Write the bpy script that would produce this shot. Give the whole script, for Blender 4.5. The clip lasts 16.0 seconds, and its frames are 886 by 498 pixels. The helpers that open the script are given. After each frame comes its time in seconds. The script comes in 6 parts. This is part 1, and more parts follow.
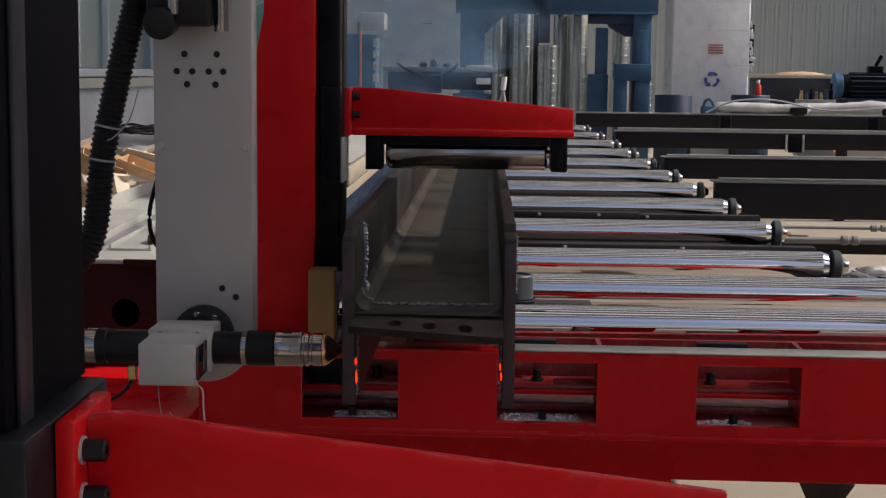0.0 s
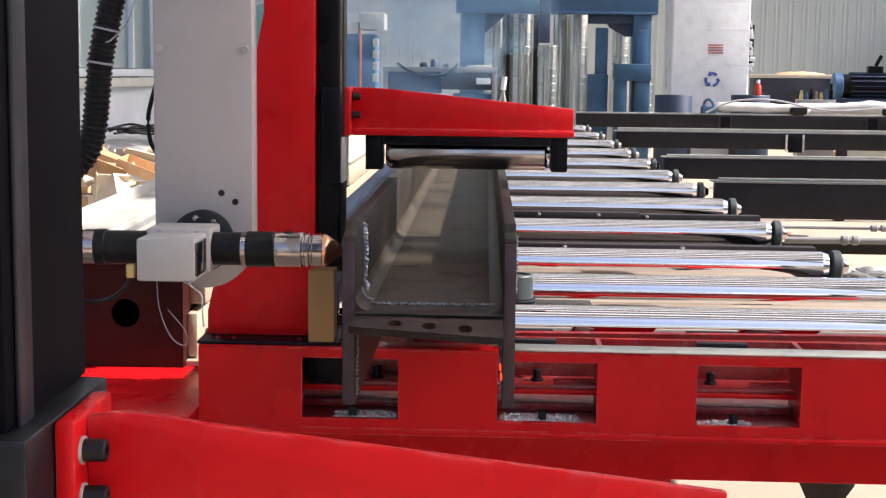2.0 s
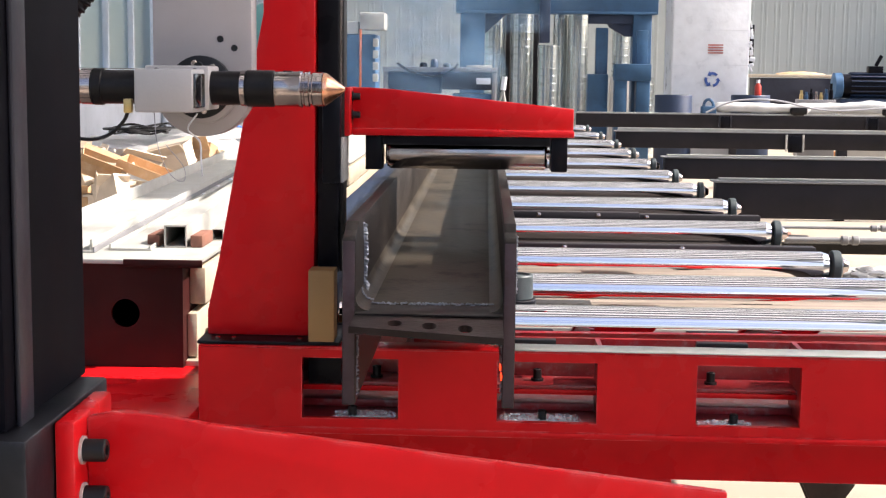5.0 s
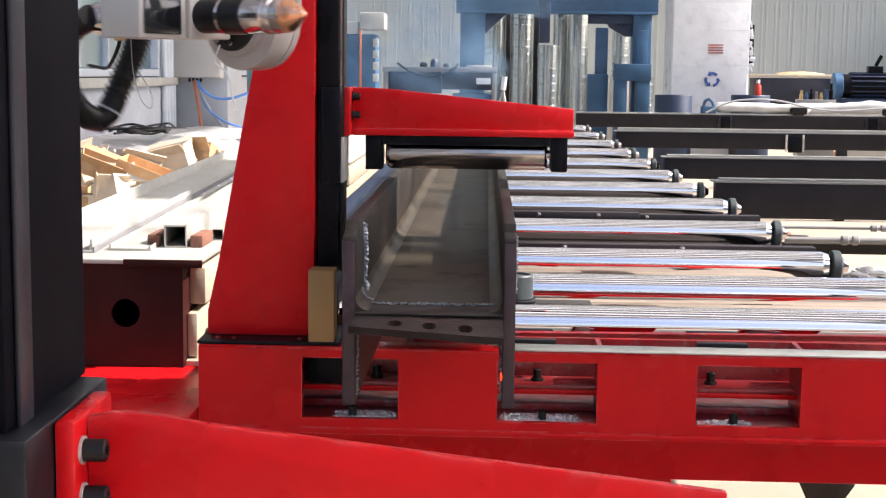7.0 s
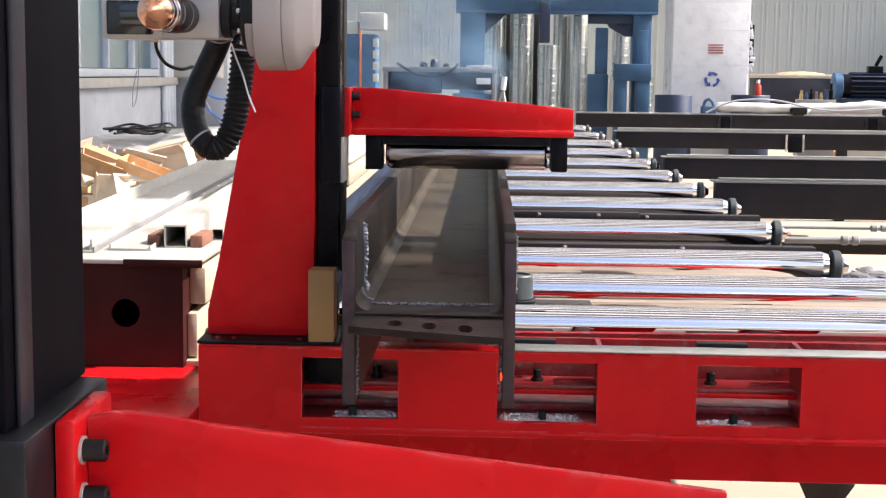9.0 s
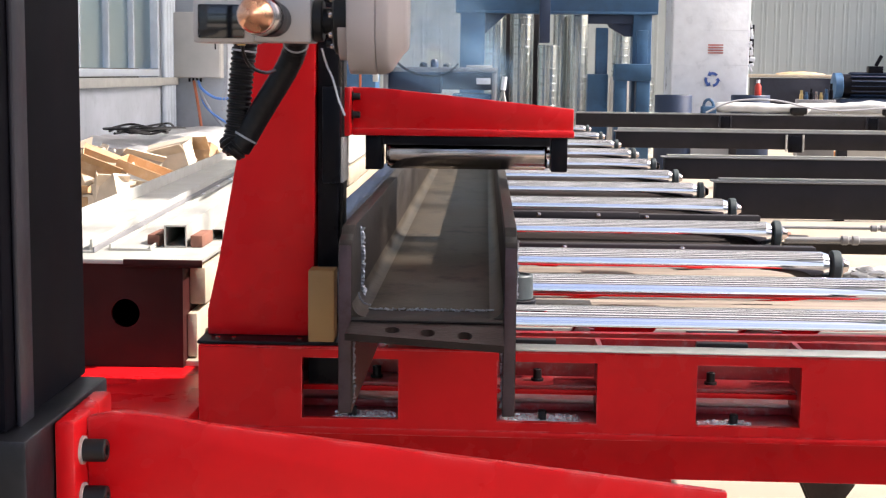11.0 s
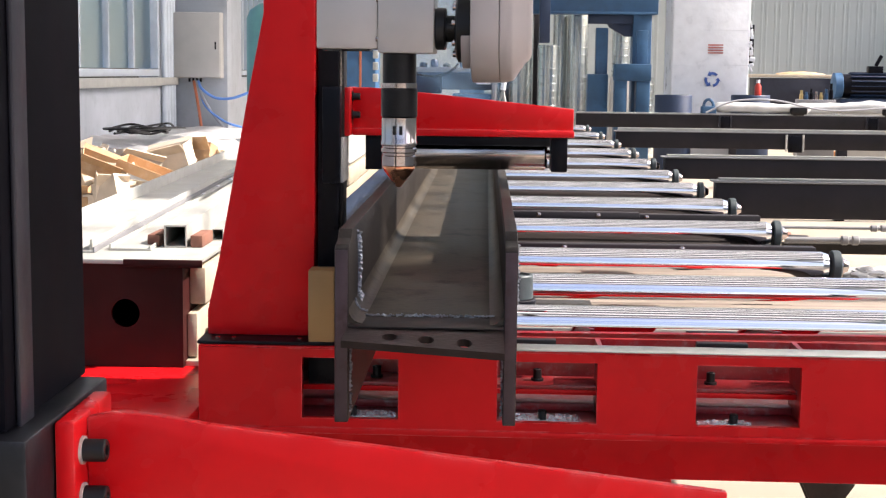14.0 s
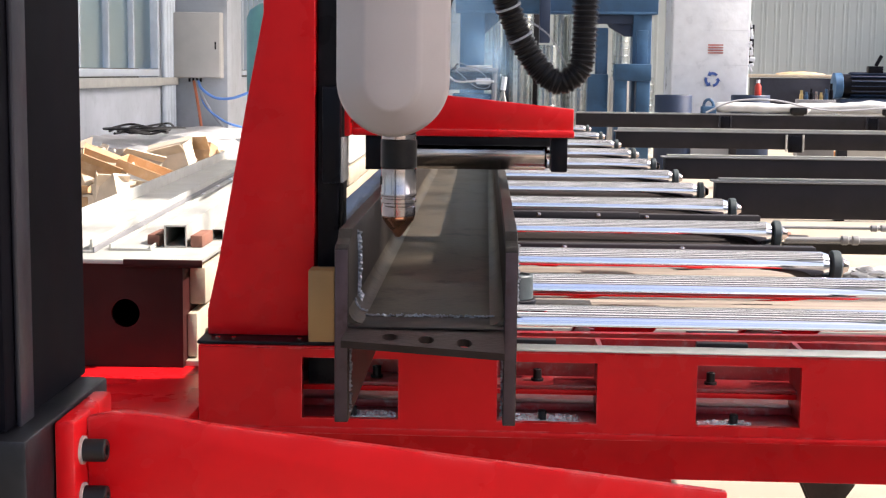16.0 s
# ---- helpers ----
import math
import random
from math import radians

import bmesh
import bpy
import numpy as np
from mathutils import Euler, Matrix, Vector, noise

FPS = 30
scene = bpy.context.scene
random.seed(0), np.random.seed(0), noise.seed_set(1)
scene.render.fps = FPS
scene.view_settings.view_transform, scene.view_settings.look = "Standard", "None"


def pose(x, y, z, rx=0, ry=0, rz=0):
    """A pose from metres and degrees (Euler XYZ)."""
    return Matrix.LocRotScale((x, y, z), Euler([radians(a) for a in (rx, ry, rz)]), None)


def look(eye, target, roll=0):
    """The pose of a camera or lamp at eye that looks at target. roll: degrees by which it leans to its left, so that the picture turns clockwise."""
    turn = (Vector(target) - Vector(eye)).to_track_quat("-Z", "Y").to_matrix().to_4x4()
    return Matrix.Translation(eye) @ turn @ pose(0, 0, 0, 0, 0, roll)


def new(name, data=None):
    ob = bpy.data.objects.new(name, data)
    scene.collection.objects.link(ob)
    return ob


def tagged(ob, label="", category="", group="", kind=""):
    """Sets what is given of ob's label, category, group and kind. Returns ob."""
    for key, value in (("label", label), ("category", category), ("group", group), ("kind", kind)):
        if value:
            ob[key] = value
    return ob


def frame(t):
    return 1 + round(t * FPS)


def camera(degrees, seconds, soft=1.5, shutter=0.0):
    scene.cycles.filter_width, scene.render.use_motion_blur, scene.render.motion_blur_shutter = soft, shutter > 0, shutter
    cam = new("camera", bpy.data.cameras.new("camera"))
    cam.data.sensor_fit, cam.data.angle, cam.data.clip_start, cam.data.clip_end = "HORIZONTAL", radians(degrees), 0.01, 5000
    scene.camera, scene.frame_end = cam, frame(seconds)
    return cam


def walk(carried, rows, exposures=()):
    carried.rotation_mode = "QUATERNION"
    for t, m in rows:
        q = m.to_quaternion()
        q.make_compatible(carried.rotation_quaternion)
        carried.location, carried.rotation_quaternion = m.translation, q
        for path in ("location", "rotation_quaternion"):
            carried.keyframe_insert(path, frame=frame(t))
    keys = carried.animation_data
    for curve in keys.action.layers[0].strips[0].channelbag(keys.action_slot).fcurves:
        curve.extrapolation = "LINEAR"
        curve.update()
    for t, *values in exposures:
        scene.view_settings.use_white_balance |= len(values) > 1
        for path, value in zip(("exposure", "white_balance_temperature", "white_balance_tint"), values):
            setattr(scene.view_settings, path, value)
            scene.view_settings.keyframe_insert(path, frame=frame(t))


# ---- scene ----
# ---- camera ----
cam = camera(34.823, 16.0, soft=1.25, shutter=0.4)
BASE = 1.34
CAM = pose(0, 0, 1.46, 82.888, -0.682, 1.728)
walk(cam, [(0.0, CAM), (16.0, CAM)],
     exposures=[(t, BASE + d, 6400, 15) for t, d in ((0.0, -1.58), (0.3, -1.17), (0.7, -0.55), (1.0, -0.43), (1.5, -0.30), (2.0, -0.14), (2.5, -0.04), (3.2, 0.0), (16.0, 0.0))])

# ---- daylight ----
SUN_FROM = Vector((0.70, 0.02, 0.70)).normalized()
world = bpy.data.worlds.new("world")
scene.world = world
world.use_nodes = True
wn = world.node_tree.nodes
sky = wn.new("ShaderNodeTexSky")
sky.sky_type, sky.sun_disc = "NISHITA", False
sky.dust_density, sky.ozone_density = 4.0, 0.6
sky.sun_elevation = math.asin(SUN_FROM.z)
sky.sun_rotation = math.atan2(SUN_FROM.x, SUN_FROM.y)
world.node_tree.links.new(sky.outputs[0], wn["Background"].inputs[0])
wn["Background"].inputs[1].default_value = 0.15
sun = new("sun", bpy.data.lights.new("sun", "SUN"))
sun.data.energy, sun.data.angle, sun.data.color = 4.4, radians(0.8), (1.0, 0.93, 0.82)
sun.matrix_world = look(SUN_FROM * 30, (0, 0, 0))


# ---- materials ----
def mat(name, col, rough=0.5, metal=0.0, var=0.15, scale=8.0, bump=0.05, fine=90.0, coat=0.0,
        stain=None, stain_amt=0.0, stretch=(1, 1, 1), tint=0.0, spec=0.5, rvar=0.1):
    """Procedural paint, metal or stone: colour varied at two scales, stains, fine relief."""
    m = bpy.data.materials.new(name)
    m.use_nodes = True
    n, l = m.node_tree.nodes, m.node_tree.links
    b = n["Principled BSDF"]
    b.inputs["Metallic"].default_value = metal
    b.inputs["Specular IOR Level"].default_value = spec
    b.inputs["Coat Weight"].default_value = coat
    b.inputs["Coat Roughness"].default_value = 0.12
    tc = n.new("ShaderNodeTexCoord")
    mp = n.new("ShaderNodeMapping")
    mp.inputs["Scale"].default_value = stretch
    l.new(tc.outputs["Object"], mp.inputs[0])
    big = n.new("ShaderNodeTexNoise")
    big.inputs["Scale"].default_value = scale
    big.inputs["Detail"].default_value = 5
    small = n.new("ShaderNodeTexNoise")
    small.inputs["Scale"].default_value = fine
    small.inputs["Detail"].default_value = 3
    l.new(mp.outputs[0], big.inputs[0])
    l.new(mp.outputs[0], small.inputs[0])
    ramp = n.new("ShaderNodeValToRGB")
    lo, hi = [c * (1 - var) for c in col], [min(1, c * (1 + var)) for c in col]
    ramp.color_ramp.elements[0].position, ramp.color_ramp.elements[0].color = 0.3, (*lo, 1)
    ramp.color_ramp.elements[1].position, ramp.color_ramp.elements[1].color = 0.7, (*hi, 1)
    l.new(big.outputs[0], ramp.inputs[0])
    last = ramp.outputs[0]
    if stain:
        st = n.new("ShaderNodeTexNoise")
        st.inputs["Scale"].default_value = scale * 2.7
        st.inputs["Detail"].default_value = 8
        st.inputs["Roughness"].default_value = 0.65
        l.new(mp.outputs[0], st.inputs[0])
        sr = n.new("ShaderNodeMapRange")
        sr.inputs[1].default_value, sr.inputs[2].default_value = 0.52, 0.68
        sr.inputs[4].default_value = stain_amt
        l.new(st.outputs[0], sr.inputs[0])
        mx = n.new("ShaderNodeMix")
        mx.data_type = "RGBA"
        l.new(sr.outputs[0], mx.inputs[0])
        l.new(last, mx.inputs[6])
        mx.inputs[7].default_value = (*stain, 1)
        last = mx.outputs[2]
    if tint:
        oi = n.new("ShaderNodeObjectInfo")
        hs = n.new("ShaderNodeHueSaturation")
        tr = n.new("ShaderNodeMapRange")
        tr.inputs[3].default_value, tr.inputs[4].default_value = 1 - tint, 1 + tint
        l.new(oi.outputs["Random"], tr.inputs[0])
        l.new(tr.outputs[0], hs.inputs["Value"])
        l.new(last, hs.inputs["Color"])
        last = hs.outputs[0]
    l.new(last, b.inputs["Base Color"])
    rr = n.new("ShaderNodeMapRange")
    rr.inputs[3].default_value, rr.inputs[4].default_value = max(0.02, rough - rvar), min(1, rough + rvar)
    l.new(big.outputs[0], rr.inputs[0])
    l.new(rr.outputs[0], b.inputs["Roughness"])
    if bump:
        bp = n.new("ShaderNodeBump")
        bp.inputs["Strength"].default_value = bump
        bp.inputs["Distance"].default_value = 0.01
        l.new(small.outputs[0], bp.inputs["Height"])
        l.new(bp.outputs[0], b.inputs["Normal"])
    return m


RED = mat("red_enamel", (0.62, 0.008, 0.011), 0.28, 0, 0.07, 5, 0.02, 60, 0.0, (0.52, 0.006, 0.009), 0.35, spec=0.13)
# darker red with greyish pink blotches, for the bed's inner parts
RED_INNER = mat("red_enamel_blotched", (0.30, 0.020, 0.024), 0.32, 0, 0.3, 9, 0.06, 80, 0.0, (0.30, 0.17, 0.17), 0.8)
MAROON = mat("maroon_primer", (0.042, 0.011, 0.010), 0.5, 0, 0.25, 7, 0.06, 80, 0, (0.03, 0.012, 0.011), 0.5, spec=0.1)
BLACK = mat("black_paint", (0.006, 0.006, 0.009), 0.30, 0, 0.3, 6, 0.0, 120, 0.0, (0.013, 0.013, 0.017), 0.3, spec=0.09)
BLACK_MATT = mat("black_oxide", (0.010, 0.010, 0.011), 0.45, 0.0, 0.3, 12, 0.05, 150, spec=0.3)
POST = mat("matt_black_post", (0.0045, 0.0045, 0.007), 0.6, 0, 0.25, 5, 0.0, 120, 0, (0.008, 0.008, 0.011), 0.4, spec=0.04)
BLOCK = mat("dark_block_paint", (0.008, 0.008, 0.0105), 0.36, 0, 0.3, 7, 0.02, 120, 0, (0.024, 0.024, 0.028), 0.4, spec=0.25)
DARK_GREY = mat("dark_grey_rail", (0.035, 0.035, 0.046), 0.4, 0.3, 0.15, 9, 0.03, 90, spec=0.3)
RAIL_DARK = mat("dark_rail_paint", (0.017, 0.0145, 0.018), 0.5, 0, 0.3, 3, 0.05, 50, 0, (0.026, 0.022, 0.022), 0.4, spec=0.22)
WHITE = mat("white_enamel", (0.41, 0.37, 0.36), 0.34, 0, 0.04, 4, 0.02, 60, 0.1, (0.36, 0.325, 0.315), 0.25)
GREY_ALU = mat("grey_anodised", (0.46, 0.435, 0.42), 0.42, 0.2, 0.07, 9, 0.03, 200)
CHROME = mat("chrome", (0.46, 0.40, 0.39), 0.15, 1, 0.08, 20, 0.01, 200)
COPPER = mat("copper", (0.83, 0.42, 0.26), 0.26, 1, 0.14, 30, 0.03, 300, 0, (0.5, 0.18, 0.10), 0.4, (1, 1, 1))
# light and dark streaks along the axis paint in reflected light lines
ROLL = mat("roller_steel_glint_streaks", (0.82, 0.80, 0.83), 0.05, 1, 0.16, 3, 0.0, 30, 0, (0.40, 0.37, 0.42), 0.6, (0.03, 60, 60), rvar=0.02)
PRESS = mat("worn_press_roller", (0.56, 0.51, 0.49), 0.19, 1, 0.15, 4, 0.0, 40, 0, (0.26, 0.21, 0.19), 0.8, (0.3, 60, 60), rvar=0.04)
CAST = mat("green_grey_casting", (0.042, 0.056, 0.062), 0.5, 0.1, 0.25, 18, 0.08, 120)
STEEL = mat("mill_scale_steel", (0.033, 0.028, 0.0245), 0.40, 0.0, 0.30, 6, 0.07, 70, 0, (0.020, 0.017, 0.018), 0.8, (1, 0.5, 1), spec=0.10)
# same steel as the flanges, colour lightened to lift the web's sun patch
WEB = mat("web_steel_sun_lifted", (0.062, 0.052, 0.040), 0.36, 0.0, 0.30, 5, 0.07, 70, 0, (0.018, 0.016, 0.015), 0.9, (1, 0.7, 1), spec=0.07)
ROOF = mat("dark_roof_sheet", (0.13, 0.14, 0.15), 0.6, 0, 0.1, 1.2, 0.0, 20)
STEEL_END = mat("rusty_steel_edge", (0.026, 0.017, 0.015), 0.42, 0.1, 0.3, 14, 0.10, 90, 0, (0.028, 0.016, 0.013), 0.6, spec=0.2)
END_SCALE = mat("purple_heat_scale", (0.060, 0.040, 0.046), 0.40, 0.1, 0.25, 14, 0.10, 90, 0, (0.045, 0.024, 0.020), 0.6, spec=0.25)
CUT = mat("flame_cut_slag", (0.34, 0.37, 0.42), 0.38, 0.85, 0.35, 60, 0.3, 260)
BEIGE = mat("tan_plastic", (0.36, 0.21, 0.085), 0.5, 0, 0.06, 8, 0.02, 100, spec=0.3)
RUBBER = mat("black_rubber_hose", (0.009, 0.008, 0.009), 0.36, 0, 0.3, 25, 0.06, 180, 0, (0.022, 0.02, 0.019), 0.3, spec=0.22)
CONCRETE = mat("pale_concrete", (0.33, 0.285, 0.225), 0.7, 0, 0.14, 0.7, 0.08, 20, 0, (0.26, 0.22, 0.17), 0.45)
WALLW = mat("pale_grey_wall_sheet", (0.46, 0.50, 0.495), 0.5, 0, 0.08, 0.5, 0.02, 20, 0, (0.37, 0.42, 0.43), 0.4)
WALLG = mat("grey_plaster", (0.40, 0.43, 0.47), 0.8, 0, 0.10, 1.5, 0.06, 30, 0, (0.28, 0.30, 0.33), 0.35)
FRAME = mat("aluminium_frame", (0.55, 0.60, 0.66), 0.4, 0.3, 0.06, 6, 0.02, 60)
BLUE = mat("blue_machine_paint", (0.030, 0.092, 0.19), 0.45, 0, 0.18, 3, 0.04, 50, 0, (0.022, 0.055, 0.11), 0.4)
BLUE_D = mat("dark_blue_paint", (0.013, 0.027, 0.066), 0.45, 0, 0.2, 4, 0.04, 60)
GALV = mat("galvanised_sheet", (0.54, 0.58, 0.59), 0.22, 0.9, 0.10, 4, 0.0, 70, 0, (0.55, 0.50, 0.44), 0.3)
WRAP = mat("white_stretch_wrap", (0.74, 0.76, 0.80), 0.3, 0, 0.06, 6, 0.25, 14, 0.2)
SHEET = mat("white_plastic_sheeting", (0.46, 0.46, 0.46), 0.4, 0, 0.14, 4, 0.5, 9)
PALE_STEEL = mat("pale_primed_steel", (0.42, 0.42, 0.39), 0.42, 0.1, 0.14, 5, 0.04, 60, 0, (0.30, 0.27, 0.22), 0.4)
PANEL_D = mat("grey_table_paint", (0.20, 0.20, 0.21), 0.5, 0, 0.1, 4, 0.02, 50)
CREAM = mat("cream_rail_side", (0.48, 0.41, 0.31), 0.5, 0, 0.15, 12, 0.08, 70, 0, (0.35, 0.27, 0.20), 0.4)
CARD = mat("cardboard", (0.48, 0.31, 0.17), 0.8, 0, 0.15, 5, 0.05, 60, 0, (0.58, 0.46, 0.34), 0.4, tint=0.25)
CARD_PALE = mat("pale_cardboard", (0.64, 0.55, 0.44), 0.8, 0, 0.15, 5, 0.05, 60, tint=0.25)
GREEN = mat("green_box", (0.05, 0.12, 0.06), 0.6, 0, 0.2, 8, 0.05, 60)
TEAL = mat("teal_tank_paint", (0.16, 0.36, 0.34), 0.4, 0, 0.10, 4, 0.03, 40)
WOOD = mat("brown_wood", (0.20, 0.085, 0.055), 0.7, 0, 0.25, 10, 0.1, 80)
PANEL = mat("grey_cabinet_paint", (0.44, 0.43, 0.41), 0.45, 0, 0.05, 4, 0.02, 50)
SIGNBLUE = mat("blue_print", (0.05, 0.11, 0.36), 0.5, 0, 0.1, 20, 0)
SIGNRED = mat("red_print", (0.45, 0.16, 0.15), 0.5, 0, 0.1, 20, 0)
REDCAP = mat("red_plastic", (0.60, 0.05, 0.03), 0.4, 0, 0.1, 9, 0.02)
ORANGE = mat("orange_steel", (0.62, 0.24, 0.07), 0.5, 0, 0.15, 8, 0.04)
BRASS = mat("brass", (0.60, 0.45, 0.20), 0.35, 1, 0.15, 20, 0.03)
CABLEBLUE = mat("blue_cable", (0.10, 0.24, 0.62), 0.4, 0, 0.1, 9, 0)
CABLERED = mat("orange_cable", (0.55, 0.16, 0.07), 0.4, 0, 0.1, 9, 0)
CABLEGREY = mat("grey_cable", (0.32, 0.33, 0.36), 0.5, 0, 0.1, 9, 0)
FOIL = mat("bright_metal_slag", (0.90, 0.88, 0.88), 0.25, 0.75, 0.2, 40, 0.6, 60)
DARKGLASS = mat("dark_sensor_window", (0.008, 0.009, 0.012), 0.06, 0, 0.2, 10, 0, coat=0.6)

def edge_wear_glint(m, col, amount):
    """Lighter colour along a painted part's edges: rubbed paint and painted-in highlights."""
    n, l = m.node_tree.nodes, m.node_tree.links
    b = n["Principled BSDF"]
    old = b.inputs["Base Color"].links[0].from_socket
    bev, geo, dot = n.new("ShaderNodeBevel"), n.new("ShaderNodeNewGeometry"), n.new("ShaderNodeVectorMath")
    bev.inputs["Radius"].default_value, bev.samples = 0.005, 4
    dot.operation = "DOT_PRODUCT"
    l.new(bev.outputs[0], dot.inputs[0]), l.new(geo.outputs["True Normal"], dot.inputs[1])
    edge = n.new("ShaderNodeMapRange")
    edge.inputs[1].default_value, edge.inputs[2].default_value = 0.985, 0.86
    l.new(dot.outputs["Value"], edge.inputs[0])
    tc, nz, thr, mul, mx = n.new("ShaderNodeTexCoord"), n.new("ShaderNodeTexNoise"), n.new("ShaderNodeMapRange"), n.new("ShaderNodeMath"), n.new("ShaderNodeMix")
    nz.inputs["Scale"].default_value, nz.inputs["Detail"].default_value = 22, 6
    l.new(tc.outputs["Object"], nz.inputs[0])
    thr.inputs[1].default_value, thr.inputs[2].default_value, thr.inputs[4].default_value = 0.42, 0.62, amount
    l.new(nz.outputs[0], thr.inputs[0])
    mul.operation = "MULTIPLY"
    l.new(edge.outputs[0], mul.inputs[0]), l.new(thr.outputs[0], mul.inputs[1])
    mx.data_type = "RGBA"
    l.new(mul.outputs[0], mx.inputs[0]), l.new(old, mx.inputs[6])
    mx.inputs[7].default_value = (*col, 1)
    l.new(mx.outputs[2], b.inputs["Base Color"])


# on the red, the pale edges also paint in a reflected highlight line
edge_wear_glint(RED, (0.80, 0.16, 0.16), 0.8)
edge_wear_glint(BLOCK, (0.16, 0.16, 0.17), 0.7)
edge_wear_glint(BLACK, (0.10, 0.10, 0.11), 0.7)

SKYLIGHT = bpy.data.materials.new("translucent_skylight")
SKYLIGHT.use_nodes = True
sn = SKYLIGHT.node_tree.nodes
tl = sn.new("ShaderNodeBsdfTranslucent")
tl.inputs[0].default_value = (0.80, 0.81, 0.80, 1)
SKYLIGHT.node_tree.links.new(tl.outputs[0], sn["Material Output"].inputs[0])

GLASS = bpy.data.materials.new("window_glass")
GLASS.use_nodes = True
gb = GLASS.node_tree.nodes["Principled BSDF"]
gb.inputs["Base Color"].default_value = (0.58, 0.65, 0.64, 1)
gb.inputs["Roughness"].default_value = 0.55
gb.inputs["Transmission Weight"].default_value = 1.0
gb.inputs["IOR"].default_value = 1.1

SMOKE = bpy.data.materials.new("thin_blue_smoke")
SMOKE.use_nodes = True
n, l = SMOKE.node_tree.nodes, SMOKE.node_tree.links
n.remove(n["Principled BSDF"])
tc, sep = n.new("ShaderNodeTexCoord"), n.new("ShaderNodeSeparateXYZ")
l.new(tc.outputs["Object"], sep.inputs[0])
xx, rr = n.new("ShaderNodeMath"), n.new("ShaderNodeMath")
xx.operation = rr.operation = "MULTIPLY"
l.new(sep.outputs[0], xx.inputs[0]), l.new(sep.outputs[0], xx.inputs[1])
l.new(sep.outputs[2], rr.inputs[0]), l.new(sep.outputs[2], rr.inputs[1])
add, rng, nz, mul = n.new("ShaderNodeMath"), n.new("ShaderNodeMapRange"), n.new("ShaderNodeTexNoise"), n.new("ShaderNodeMath")
l.new(xx.outputs[0], add.inputs[0]), l.new(rr.outputs[0], add.inputs[1])
rng.inputs[1].default_value, rng.inputs[2].default_value = 0.0, 0.9
rng.inputs[3].default_value, rng.inputs[4].default_value = 0.34, 0.0
l.new(add.outputs[0], rng.inputs[0])
nz.inputs["Scale"].default_value, nz.inputs["Detail"].default_value = 1.6, 4
l.new(tc.outputs["Object"], nz.inputs[0])
nr = n.new("ShaderNodeMapRange")
nr.inputs[1].default_value, nr.inputs[2].default_value = 0.3, 0.7
l.new(nz.outputs[0], nr.inputs[0])
mul.operation = "MULTIPLY"
l.new(rng.outputs[0], mul.inputs[0]), l.new(nr.outputs[0], mul.inputs[1])
tb, tr, mxs = n.new("ShaderNodeBsdfTranslucent"), n.new("ShaderNodeBsdfTransparent"), n.new("ShaderNodeMixShader")
db, both = n.new("ShaderNodeBsdfDiffuse"), n.new("ShaderNodeMixShader")
tb.inputs[0].default_value = db.inputs[0].default_value = (0.32, 0.54, 0.80, 1)
l.new(tb.outputs[0], both.inputs[1]), l.new(db.outputs[0], both.inputs[2])
l.new(mul.outputs[0], mxs.inputs[0]), l.new(tr.outputs[0], mxs.inputs[1]), l.new(both.outputs[0], mxs.inputs[2])
l.new(mxs.outputs[0], n["Material Output"].inputs[0])

HOT = bpy.data.materials.new("red_hot_steel")
HOT.use_nodes = True
hb = HOT.node_tree.nodes["Principled BSDF"]
hb.inputs["Base Color"].default_value = (0.2, 0.03, 0.01, 1)
hb.inputs["Emission Color"].default_value = (1.0, 0.035, 0.006, 1)
hb.inputs["Emission Strength"].default_value = 1.5


# ---- building helpers ----
def bmnew():
    return bmesh.new()


def box(bm, x0, x1, y0, y1, z0, z1, bev=0.0, seg=2, turn=None):
    """Adds a box to bm, its edges rounded by bev, turned about its centre."""
    tmp = bmesh.new()
    bmesh.ops.create_cube(tmp, size=1.0)
    for v in tmp.verts:
        v.co = Vector(((v.co.x) * (x1 - x0), (v.co.y) * (y1 - y0), (v.co.z) * (z1 - z0)))
    if bev:
        bmesh.ops.bevel(tmp, geom=tmp.edges[:], offset=bev, segments=seg, affect="EDGES", profile=0.5)
    c = Vector(((x0 + x1) / 2, (y0 + y1) / 2, (z0 + z1) / 2))
    m = Matrix.Translation(c) @ (turn if turn else Matrix.Identity(4))
    bmesh.ops.transform(tmp, matrix=m, verts=tmp.verts)
    join(bm, tmp)
    return bm


def join(bm, tmp):
    me = bpy.data.meshes.new("tmp")
    tmp.to_mesh(me)
    tmp.free()
    bm.from_mesh(me)
    bpy.data.meshes.remove(me)


